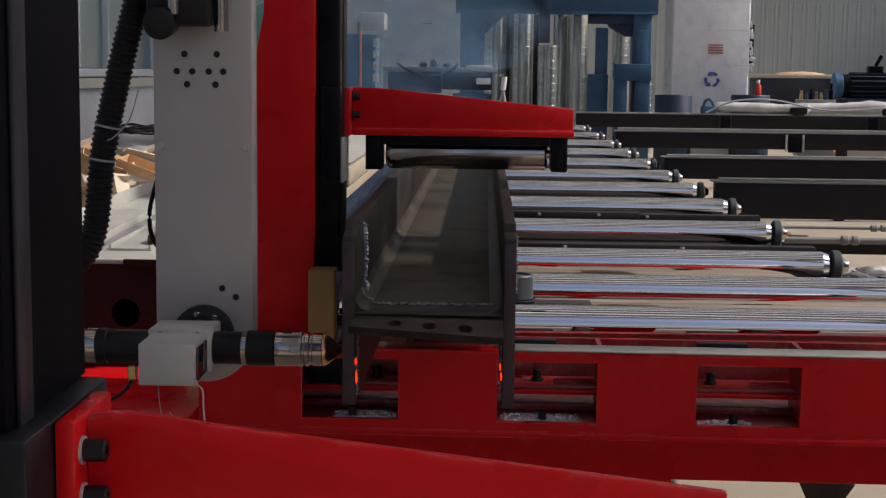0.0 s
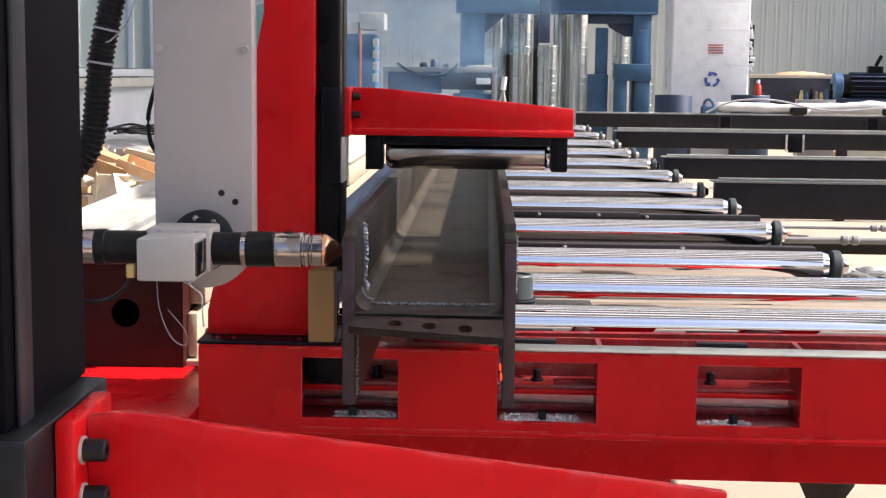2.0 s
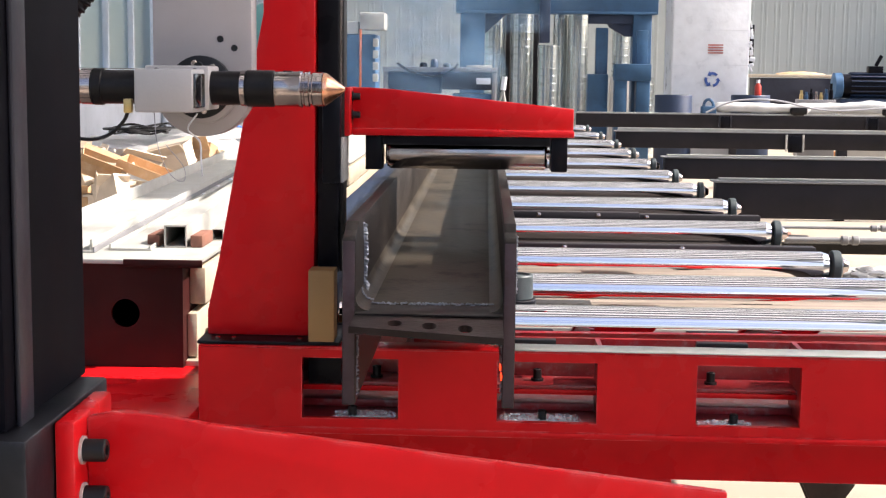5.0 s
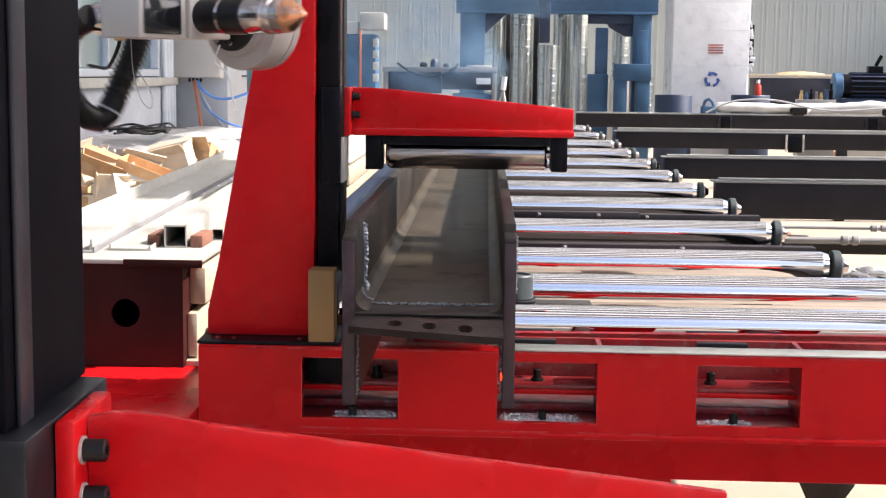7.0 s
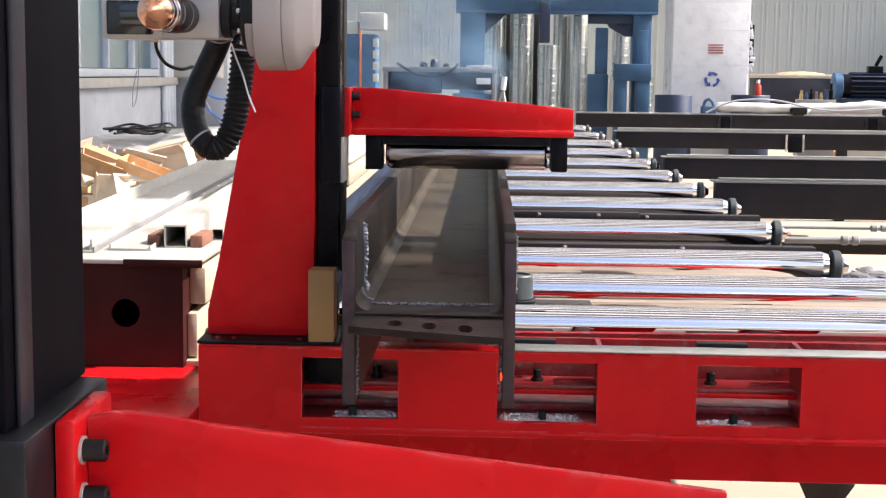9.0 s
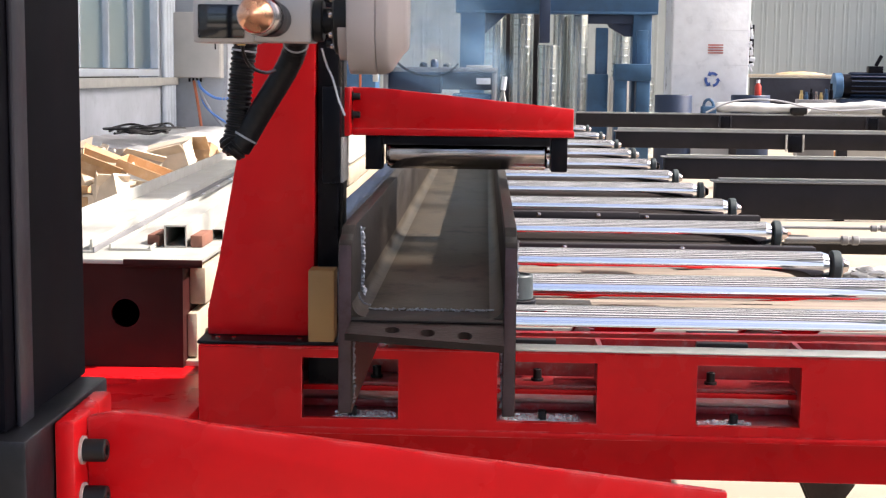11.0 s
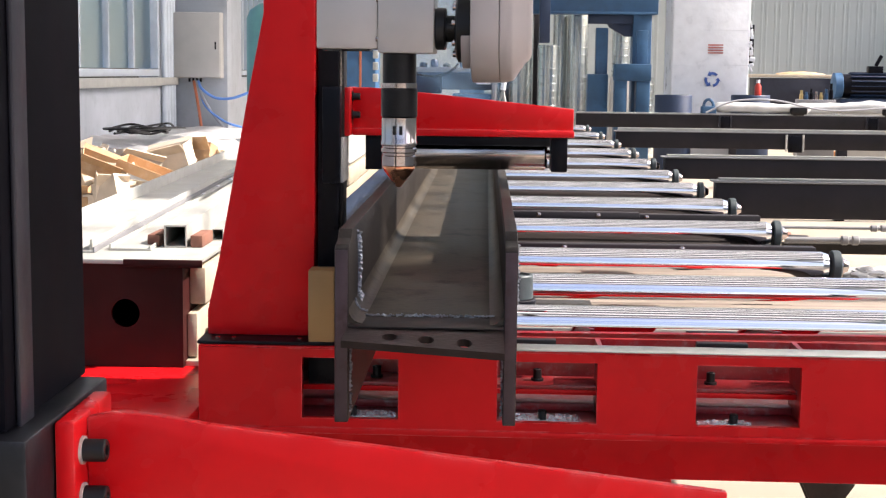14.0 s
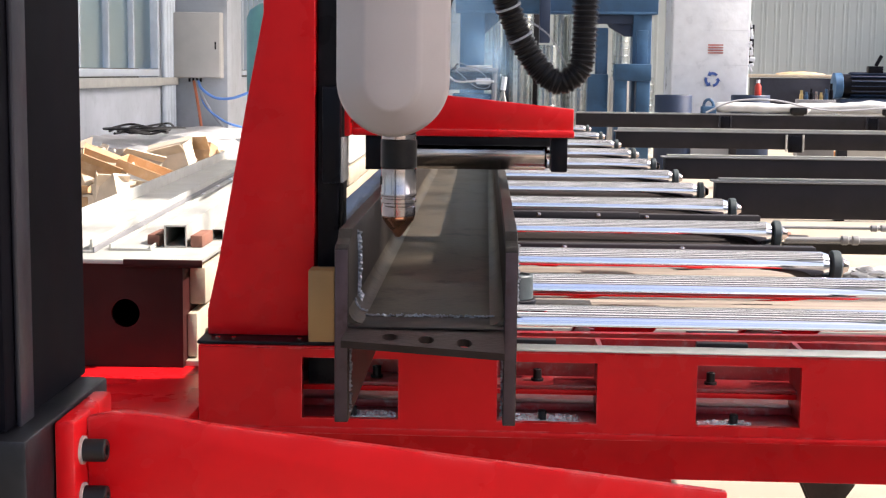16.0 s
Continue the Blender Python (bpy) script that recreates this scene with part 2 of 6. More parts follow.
def lathe(bm, prof, p0, p1, seg=28):
    """Adds a turned body: prof is rows of (distance along the axis from p0, radius)."""
    p0, p1 = Vector(p0), Vector(p1)
    q = (p1 - p0).to_track_quat("Z", "Y").to_matrix()
    rings = []
    for d, r in prof:
        if r < 1e-6:
            rings.append([bm.verts.new(p0 + q @ Vector((0, 0, d)))])
        else:
            rings.append([bm.verts.new(p0 + q @ Vector((r * math.cos(2 * math.pi * i / seg), r * math.sin(2 * math.pi * i / seg), d)))
                          for i in range(seg)])
    for a, b in zip(rings, rings[1:]):
        if len(a) == 1 and len(b) == 1:
            continue
        for i in range(seg):
            j = (i + 1) % seg
            if len(a) == 1:
                bm.faces.new((a[0], b[j], b[i]))
            elif len(b) == 1:
                bm.faces.new((a[i], a[j], b[0]))
            else:
                bm.faces.new((a[i], a[j], b[j], b[i]))
    if len(rings[0]) > 1:
        bm.faces.new(rings[0][::-1])
    if len(rings[-1]) > 1:
        bm.faces.new(rings[-1])
    return bm


def cyl(bm, p0, p1, r, seg=24, bev=0.0):
    d = (Vector(p1) - Vector(p0)).length
    if bev:
        return lathe(bm, [(0, r - bev), (bev, r), (d - bev, r), (d, r - bev)], p0, p1, seg)
    return lathe(bm, [(0, r), (d, r)], p0, p1, seg)


def prism(bm, pts, y0, y1, bev=0.0):
    """Adds a plate: an outline in x and z, from y0 to y1."""
    tmp = bmesh.new()
    a = [tmp.verts.new((x, y0, z)) for x, z in pts]
    b = [tmp.verts.new((x, y1, z)) for x, z in pts]
    tmp.faces.new(a)
    tmp.faces.new(b[::-1])
    n = len(pts)
    for i in range(n):
        tmp.faces.new((a[i], b[i], b[(i + 1) % n], a[(i + 1) % n]))
    bmesh.ops.recalc_face_normals(tmp, faces=tmp.faces)
    if bev:
        bmesh.ops.bevel(tmp, geom=tmp.edges[:], offset=bev, segments=2, affect="EDGES", profile=0.5)
    join(bm, tmp)
    return bm


def tube(bm, pts, r, seg=10):
    """Adds a round cable through the points."""
    pts = smooth([Vector(p) for p in pts], 6)
    rings = []
    for i, p in enumerate(pts):
        d = pts[min(i + 1, len(pts) - 1)] - pts[max(i - 1, 0)]
        q = d.to_track_quat("Z", "Y").to_matrix()
        rings.append([bm.verts.new(p + q @ Vector((r * math.cos(2 * math.pi * k / seg), r * math.sin(2 * math.pi * k / seg), 0)))
                      for k in range(seg)])
    for a, b in zip(rings, rings[1:]):
        for k in range(seg):
            bm.faces.new((a[k], a[(k + 1) % seg], b[(k + 1) % seg], b[k]))
    bm.faces.new(rings[0][::-1])
    bm.faces.new(rings[-1])
    return bm


def smooth(pts, n):
    """Catmull-Rom curve through the points."""
    p = [pts[0] * 2 - pts[1], *pts, pts[-1] * 2 - pts[-2]]
    out = []
    for i in range(1, len(p) - 2):
        for k in range(n):
            t = k / n
            a, b, c, d = p[i - 1], p[i], p[i + 1], p[i + 2]
            out.append(0.5 * (2 * b + (c - a) * t + (2 * a - 5 * b + 4 * c - d) * t * t + (3 * b - a - 3 * c + d) * t ** 3))
    out.append(pts[-1])
    return out


def thing(name, loc, label, category, group="", kind=""):
    ob = new(name)
    ob.empty_display_size = 0.05
    ob.location = loc
    return tagged(ob, label, category, group, kind)


def spot(ob):
    """Where a thing or part stands, from its parents' places."""
    v = Vector(ob.location)
    while ob.parent:
        ob = ob.parent
        v += ob.location
    return v


def finish(me, material, angle=35):
    me.materials.append(material)
    me.polygons.foreach_set("use_smooth", [True] * len(me.polygons))
    me.set_sharp_from_angle(angle=radians(angle))


def part(name, bm, material, parent, label="", loc=None):
    """Links bm, built in the hall's coordinates, as one mesh under parent."""
    me = bpy.data.meshes.new(name)
    base = spot(parent)
    at = Vector(loc) if loc else base
    bmesh.ops.translate(bm, verts=bm.verts, vec=-at)
    bm.to_mesh(me)
    bm.free()
    finish(me, material)
    ob = new(name, me)
    ob.parent = parent
    ob.location = at - base
    if label:
        ob["label"] = label
    return ob


def solid(name, bm, material, label, category, group="", kind="", loc=(0, 0, 0)):
    """A thing that is one mesh."""
    me = bpy.data.meshes.new(name)
    bmesh.ops.translate(bm, verts=bm.verts, vec=-Vector(loc))
    bm.to_mesh(me)
    bm.free()
    finish(me, material)
    ob = new(name, me)
    ob.location = loc
    return tagged(ob, label, category, group, kind)


def socket_bolt(bm, p0, p1, r):
    """A cap screw head with its hexagon socket."""
    p0, p1 = Vector(p0), Vector(p1)
    d = (p1 - p0).length
    lathe(bm, [(0, r), (d - 0.12 * r, r), (d, 0.88 * r), (d, 0.5 * r), (d * 0.55, 0.48 * r), (d * 0.55, 0)], p0, p1, 18)
    return bm


# ---- the hall ----
ROOF_Z = 14.5


def hall():
    b = bmnew()
    box(b, -60, 60, -60, 80, -0.3, 0.0)
    solid("ground", b, CONCRETE, "pale dusty concrete factory floor", "floor", kind="structure")
    # side wall with windows: sill wall below, piers, lintel
    w = thing("wall_west", (-5.0, 16, 0), "grey side wall of the hall with a row of aluminium windows", "wall", kind="structure")
    b = bmnew()
    box(b, -5.3, -5.0, -7, 33, 0, 1.32)
    box(b, -5.3, -5.0, -7, 33, 4.4, ROOF_Z)
    bays = [(-6.5, -3), (-2, 3), (4, 9), (10, 15), (16.0, 21.6), (23.6, 27.6), (29, 32)]
    edge = -7
    for y0, y1 in bays:
        if y0 > edge:
            box(b, -5.3, -5.0, edge, y0, 1.32, 4.4)
        edge = y1
    box(b, -5.3, -5.0, edge, 33, 1.32, 4.4)
    part("wall_body", b, WALLG, w)
    b = bmnew()
    box(b, -5.0, -4.86, -7, 22.4, 1.22, 1.34, 0.01)
    part("ledge", b, PALE_STEEL, w, "pale ledge below the windows")
    for y0, y1 in bays:
        win = thing("window_%d" % (bays.index((y0, y1)) + 1), (-5.1, y0, 1.34), "tall aluminium window with pale dusty panes", "window", kind="structure")
        b = bmnew()
        for z0, z1 in ((1.36, 1.46), (4.28, 4.38)):
            box(b, -5.16, -4.98, y0 + 0.01, y1 - 0.01, z0, z1, 0.008)
        for y in (y0 + 0.06, y1 - 0.06):
            box(b, -5.16, -4.975, y - 0.05, y + 0.05, 1.47, 4.27, 0.008)
        part("window_frame", b, FRAME, win)
        k = 4
        for i in range(k):
            ya, yb = y0 + 0.12 + (y1 - y0 - 0.24) * i / k, y0 + 0.12 + (y1 - y0 - 0.24) * (i + 1) / k
            b = bmnew()
            box(b, -5.09, -5.08, ya, yb - 0.04, 1.47, 4.27)
            g = part("pane", b, GLASS, win)
            g.visible_shadow = False
            if i:
                b = bmnew()
                box(b, -5.14, -5.0, ya - 0.05, ya + 0.012, 1.47, 4.27, 0.006)
                part("mullion", b, FRAME, win)
    # corrugated end wall
    w = thing("wall_north", (0, 32, 0), "pale blue-grey corrugated steel wall at the hall's end", "wall", kind="structure")
    b = bmnew()
    box(b, -5.3, 9.9, 32.06, 32.3, 0, ROOF_Z)
    part("wall_body", b, WALLW, w)
    x = -5.0
    me = None
    while x < 9.3:
        if me is None:
            b = bmnew()
            prism(b, [(x, 0), (x + 0.30, 0), (x + 0.30, ROOF_Z), (x, ROOF_Z)], 32.03, 32.06)
            for k in (0.0, 0.20):
                box(b, x + k + 0.02, x + k + 0.07, 32.020, 32.03, 0, ROOF_Z, 0.006, 1)
            first = part("panel", b, WALLW, w)
            me = first.data
        else:
            o = new("panel", me)
            o.parent = w
            o.location = (x + 5.0, 0, 0)
        x += 0.302
    # unseen wall towards the sun: solid below, high openings, posts and girts shaping sunlight
    w = thing("wall_east", (9.6, 10, 0), "unseen steel side wall, its high open bays and girts set to shape the sunlight", "wall", kind="structure")
    b = bmnew()
    box(b, 9.6, 9.9, -7, -5.6, 0, ROOF_Z)
    box(b, 9.6, 9.9, -5.6, 12.4, 0, 3.6)
    box(b, 9.6, 9.9, 12.4, 32, 0, 2.4)
    # bay below this lintel added to bounce floor sunlight onto the front arm
    box(b, 9.6, 9.9, -5.6, 1.1, 12.0, ROOF_Z)
    box(b, 9.6, 9.9, 1.1, 3.47, 3.6, ROOF_Z)
    for y, d in ((3.62, 0.23), (4.80, 0.05), (8.2, 0.25), (12.2, 0.3), (18.6, 0.35), (25.2, 0.35), (31.6, 0.35)):
        box(b, 9.6, 9.9, y, y + d, 3.6 if y < 12.4 else 2.4, ROOF_Z)
    box(b, 9.6, 9.9, 5.9, 8.19, 11.5, 12.3)
    # two added blockers keep the sun off the red side plate
    box(b, 9.6, 9.9, 3.47, 3.619, 11.2, 12.2)
    box(b, 9.6, 9.9, 3.851, 3.94, 11.2, 12.2)
    part("wall_body", b, WALLW, w)
    # unseen wall, its wide opening added to light the fronts facing the camera
    w = thing("wall_south", (0, -7, 0), "unseen end wall behind the camera, left open between girts for front light", "wall", kind="structure")
    b = bmnew()
    box(b, -5.3, 9.9, -7.3, -7, 0, 0.4)
    box(b, -5.3, 9.9, -7.3, -7, ROOF_Z - 0.6, ROOF_Z)
    # girts added to split the sky's reflection on the rollers into stripes
    for z in (3.4, 5.6, 8.0, 10.8):
        box(b, -5.3, 9.9, -7.25, -7.05, z, z + 0.32)
    part("wall_body", b, WALLW, w)
    c = thing("ceiling", (0, 0, ROOF_Z), "steel roof with translucent skylight strips", "ceiling", kind="structure")
    b, g = bmnew(), bmnew()
    y = -7.8
    while y < 32:
        box(b, -5.3, 9.9, y, y + 3.4, ROOF_Z, ROOF_Z + 0.2)
        box(g, -5.3, 9.9, y + 3.4, y + 4.6, ROOF_Z + 0.05, ROOF_Z + 0.07)
        y += 4.6
    part("roof_sheet", b, ROOF, c)
    part("skylight", g, SKYLIGHT, c, "translucent white skylight strips")


hall()


# ---- the roller line ----
ROLLER_Y = [3.69, 4.29, 4.94, 5.95, 7.03, 8.07, 9.14, 10.35, 11.75, 13.3, 15.1, 17.1]


def roller(y):
    t = thing("conveyor_roller", (0.4, y, 0.805), "polished steel conveyor roller with a dark bearing collar", "roller", "rollers of the feed line")
    r, z = 0.05, 0.805
    e = 0.14 if y < 4.5 else 0.0  # the two rollers nearest the machine are longer
    b = bmnew()
    lathe(b, [(0, 0.043), (0.004, r), (1.560 + e, r), (1.566 + e, 0.048), (1.580 + e, 0.043), (1.589 + e, 0.040)], (-0.38, y, z), (1.2, y, z), 72)
    # slight radius jitter along the drum, shaped to break reflections into stripes
    rnd = random.Random(int(y * 100))
    k = [1 + rnd.uniform(-0.0012, 0.0012) for _ in range(72)]
    b.verts.ensure_lookup_table()
    for i, v in enumerate(b.verts):
        v.co.y, v.co.z = y + (v.co.y - y) * k[i % 72], z + (v.co.z - z) * k[i % 72]
    part("drum", b, ROLL, t)
    b = bmnew()
    lathe(b, [(0, 0.03), (0, 0.050), (0.004, 0.055), (0.028, 0.055), (0.032, 0.051), (0.032, 0.03)], (1.215 + e, y, z), (1.9, y, z), 28)
    part("collar", b, CAST, t, "dark cast bearing collar")
    b = bmnew()
    lathe(b, [(0, 0.034), (0.006, 0.034), (0.020, 0.022), (0.027, 0.020), (0.030, 0.012)], (1.248 + e, y, z), (1.9, y, z), 20)
    part("shaft_end", b, CHROME, t)
    b = bmnew()
    cyl(b, (-0.41, y, z), (-0.38, y, z), 0.022, 14)
    part("shaft_end", b, STEEL, t)
    for x in (1.225 + e,):
        b = bmnew()
        box(b, x - 0.035, x + 0.035, y - 0.06, y + 0.06, 0.70, 0.755, 0.006)
        part("bearing_block", b, CAST, t)
    return t


for y in ROLLER_Y:
    roller(y)


def line_frame():
    t = thing("roller_conveyor", (0.4, 3.9, 0), "dark steel beam structure carrying the polished rollers", "conveyor")
    b = bmnew()
    box(b, 1.175, 1.275, 4.5, 18.0, 0.56, 0.70, 0.006)
    part("side_beam", b, RAIL_DARK, t)
    b = bmnew()
    box(b, -0.66, -0.411, 4.0, 18.0, 0.50, 0.862, 0.012)
    part("side_beam", b, BLUE_D, t, "dark blue drive-side beam")
    for y in (5.4, 8.6, 12.5, 16.3):
        for x in (-0.54, 1.225):
            b = bmnew()
            box(b, x - 0.045, x + 0.045, y - 0.05, y + 0.05, 0.0, 0.50 if x < 0 else 0.56, 0.005)
            part("leg", b, RAIL_DARK, t)
    for y, x1, top in ((5.42, 1.27, 0.815), (6.45, 0.71, 0.838), (6.62, 1.29, 0.815), (7.55, 1.27, 0.812), (9.7, 1.2, 0.812)):
        b = bmnew()
        box(b, -0.41, x1, y - 0.03, y + 0.03, top - 0.045, top, 0.004)
        part("tie_bar", b, RAIL_DARK, t)
        for x in (0.25, 0.52) if x1 < 1 else (0.31, 0.76):
            if top > 0.814:
                b = bmnew()
                lathe(b, [(0, 0.012), (0.006, 0.012), (0.010, 0.006)], (x, y - 0.031, top - 0.014), (x, y - 0.5, top - 0.014), 12)
                part("bolt", b, CHROME, t)
    # added sheet hiding the bright floor, so the roller gaps read as shaded
    b = bmnew()
    box(b, -0.41, 1.174, 5.25, 17.9, 0.600, 0.608, 0.002)
    part("scale_tray", b, STEEL, t, "dark steel sheet added under the rollers to darken the gaps")
    b = bmnew()
    for dy in (4.15, 4.238):
        prism(b, [(0.945, 0.30), (1.125, 0.30), (1.125, 0.245), (1.075, 0.17), (1.005, 0.17)], dy, dy + 0.012, 0.003)
    box(b, 1.02, 1.06, 4.1625, 4.2375, 0.17, 0.30, 0.002)
    part("foot_bracket", b, STEEL, t)
    b = bmnew()
    box(b, 1.01, 1.07, 4.16, 4.24, 0.0, 0.1695, 0.003)
    part("foot", b, RAIL_DARK, t)
    b = bmnew()
    box(b, -0.41, 1.17, 4.55, 4.66, 0.70, 0.74, 0.004)
    part("tie_bar", b, RED, t, "red painted tie bar")
    b = bmnew()
    box(b, -0.41, 1.17, 5.02, 5.2, 0.66, 0.70, 0.004)
    part("tie_bar", b, RED, t, "red painted tie bar")


line_frame()


# ---- cutting machine ----
def machine_bed():
    t = thing("machine_bed", (0.2, 3.5, 0), "red enamelled steel cross bed with rectangular access slots", "machine bed")
    y0, y1 = 3.38, 3.40
    slots = [(-0.438, -0.201), (0.041, 0.284), (0.525, 0.776), (1.01, 1.25)]
    b = bmnew()
    edges = [-0.694] + [v for s in slots for v in s] + [1.5]
    tmp = bmesh.new()
    zs = [0.590, 0.613, 0.764, 0.786]
    xs = sorted(edges)
    for j in range(3):
        for i in range(len(xs) - 1):
            if j == 1 and i % 2 == 1:
                continue
            vs = [tmp.verts.new(p) for p in ((xs[i], y0, zs[j]), (xs[i + 1], y0, zs[j]), (xs[i + 1], y0, zs[j + 1]), (xs[i], y0, zs[j + 1]))]
            tmp.faces.new(vs)
    bmesh.ops.remove_doubles(tmp, verts=tmp.verts, dist=1e-5)
    ext = bmesh.ops.extrude_face_region(tmp, geom=tmp.faces[:])
    bmesh.ops.translate(tmp, verts=[v for v in ext["geom"] if isinstance(v, bmesh.types.BMVert)], vec=(0, y1 - y0, 0))
    bmesh.ops.recalc_face_normals(tmp, faces=tmp.faces)
    join(b, tmp)
    part("front_plate", b, RED, t)
    b = bmnew()
    box(b, -0.694, 1.5, 3.379, 3.465, 0.7865, 0.791, 0.002)
    part("top_plate", b, RED, t)
    b = bmnew()
    box(b, 0.06, 1.5, 3.374, 3.455, 0.7915, 0.795, 0.001)
    part("wear_strip", b, PALE_STEEL, t, "pale strip along the bed's top front edge")
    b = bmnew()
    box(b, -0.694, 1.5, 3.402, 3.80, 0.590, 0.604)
    part("bottom_plate", b, RED_INNER, t)
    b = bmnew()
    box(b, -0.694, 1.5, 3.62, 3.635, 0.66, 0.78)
    part("back_plate", b, RED_INNER, t)
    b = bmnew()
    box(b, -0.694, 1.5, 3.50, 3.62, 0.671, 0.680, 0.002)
    part("inner_ledge", b, RED_INNER, t, "blotched darker red ledge behind the slots")
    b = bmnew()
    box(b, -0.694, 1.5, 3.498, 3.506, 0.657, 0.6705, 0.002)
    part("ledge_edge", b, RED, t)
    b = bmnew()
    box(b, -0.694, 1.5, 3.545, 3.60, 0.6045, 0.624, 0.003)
    part("inner_step", b, RED_INNER, t)
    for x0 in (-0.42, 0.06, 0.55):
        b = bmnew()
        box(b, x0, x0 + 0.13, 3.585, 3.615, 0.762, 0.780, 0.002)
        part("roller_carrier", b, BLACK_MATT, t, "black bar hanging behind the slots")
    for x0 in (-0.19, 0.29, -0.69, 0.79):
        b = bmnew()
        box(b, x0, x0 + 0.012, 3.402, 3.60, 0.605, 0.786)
        part("rib", b, RED_INNER, t)
    for x, z, y in ((-0.319, 0.604, 3.43), (0.153, 0.604, 3.43), (0.624, 0.604, 3.43), (-0.27, 0.680, 3.56), (0.143, 0.680, 3.56), (0.584, 0.680, 3.56), (-0.40, 0.680, 3.56)):
        b = bmnew()
        cyl(b, (x, y, z), (x, y, z + 0.006), 0.016, 16)
        socket_bolt(b, (x, y, z + 0.006), (x, y, z + 0.030), 0.011)
        part("bolt", b, BLACK_MATT, t, "black socket head bolt")
    b = bmnew()
    box(b, -0.434, -0.35, 3.46, 3.60, 0.681, 0.765, 0.004)
    part("valve_box", b, BLACK, t, "dark box inside the bed")
    b = bmnew()
    box(b, -0.70, 1.5, 3.378, 3.66, 0.574, 0.5895, 0.003)
    part("flange_strip", b, RED, t)
    b = bmnew()
    box(b, -0.80, 1.5, 3.60, 3.70, 0.414, 0.5735, 0.004)
    part("lower_beam", b, RED, t)
    for x in (-0.5, 0.45, 1.28):
        b = bmnew()
        box(b, x - 0.05, x + 0.05, 3.61, 3.69, 0.0, 0.414, 0.004)
        part("leg", b, RED, t)
    # side extension under the linear axis
    b = bmnew()
    box(b, -1.7, -0.696, 3.28, 3.95, 0.60, 0.634, 0.004)
    part("side_plate", b, RED, t)
    b = bmnew()
    box(b, -1.7, -0.71, 3.30, 3.36, 0.42, 0.60, 0.004)
    part("side_apron", b, RED, t)
    t.rotation_euler.z = radians(-0.9)
    return t


machine_bed()


def slag_heap(x0, x1, y0, y1, z, n):
    """Loose glittering spatter: many small tilted flakes, thicker towards the middle."""
    rnd = random.Random(int(x0 * 100) + 7)
    vs, fs = [], []
    for _ in range(n):
        c = Vector((rnd.triangular(x0, x1), rnd.uniform(y0, y1), z))
        s = rnd.choice((0.0012, 0.0018, 0.0025, 0.004))
        c.z += rnd.uniform(0.0, 0.006)
        turn = Euler([rnd.uniform(-1.2, 1.2), rnd.uniform(-1.2, 1.2), rnd.uniform(0, 6.3)]).to_matrix()
        k = len(vs)
        for p in ((1.3, 0, 0), (-0.7, 1, 0), (-0.7, -0.9, 0), (0.1, 0, 0.8), (0, 0.1, -0.6)):
            vs.append(c + turn @ (Vector(p) * s * rnd.uniform(0.7, 1.4)))
        fs += [(k, k + 1, k + 3), (k + 1, k + 2, k + 3), (k + 2, k, k + 3), (k + 1, k, k + 4), (k + 2, k + 1, k + 4), (k, k + 2, k + 4)]
    me = bpy.data.meshes.new("slag_scrap")
    me.from_pydata(vs, [], fs)
    b = bmnew()
    b.from_mesh(me)
    bpy.data.meshes.remove(me)
    solid("slag_scrap", b, FOIL, "bright crumpled cutting slag lying in the bed slot", "slag", "slag in the bed slots", "stuff", (x0, y0, z))


slag_heap(-0.37, -0.21, 3.403, 3.49, 0.604, 4500)
slag_heap(0.045, 0.25, 3.403, 3.49, 0.604, 4500)
slag_heap(0.53, 0.67, 3.403, 3.46, 0.604, 700)


def press_column():
    t = thing("press_column", (-0.53, 3.5, 0.80), "tall red tapered steel column with a black guide rail", "column")
    b = bmnew()
    prism(b, [(-0.689, 0.8005), (-0.421, 0.8005), (-0.416, 2.3), (-0.546, 2.3), (-0.546, 1.60), (-0.585, 1.40), (-0.662, 0.98), (-0.689, 0.86)], 3.48, 3.70, 0.004)
    part("column_body", b, RED, t)
    b = bmnew()
    box(b, -0.70, -0.35, 3.40, 3.72, 0.7915, 0.800, 0.002)
    part("base_plate", b, BLACK, t)
    for x in (-0.655, -0.615, -0.45):
        b = bmnew()
        lathe(b, [(0, 0.007), (0.004, 0.007), (0.006, 0.003)], (x, 3.43, 0.800), (x, 3.43, 0.83), 12)
        part("bolt", b, CHROME, t)
    b = bmnew()
    box(b, -0.414, -0.362, 3.50, 3.66, 0.96, 2.3, 0.003)
    part("guide_rail", b, BLACK, t)
    b = bmnew()
    box(b, -0.3615, -0.352, 3.52, 3.60, 0.96, 2.3, 0.002)
    part("rail_face", b, BLACK_MATT, t)
    for x in (-0.3575,):
        b = bmnew()
        box(b, x - 0.0025, x + 0.0025, 3.512, 3.519, 1.38, 2.3)
        part("steel_strip", b, CHROME, t, "bright ground edge of the rail")
    b = bmnew()
    box(b, -0.426, -0.362, 3.40, 3.475, 0.8005, 0.978, 0.003)
    part("cover_box", b, BEIGE, t, "beige plastic cover at the rail's foot")
    return t


press_column()


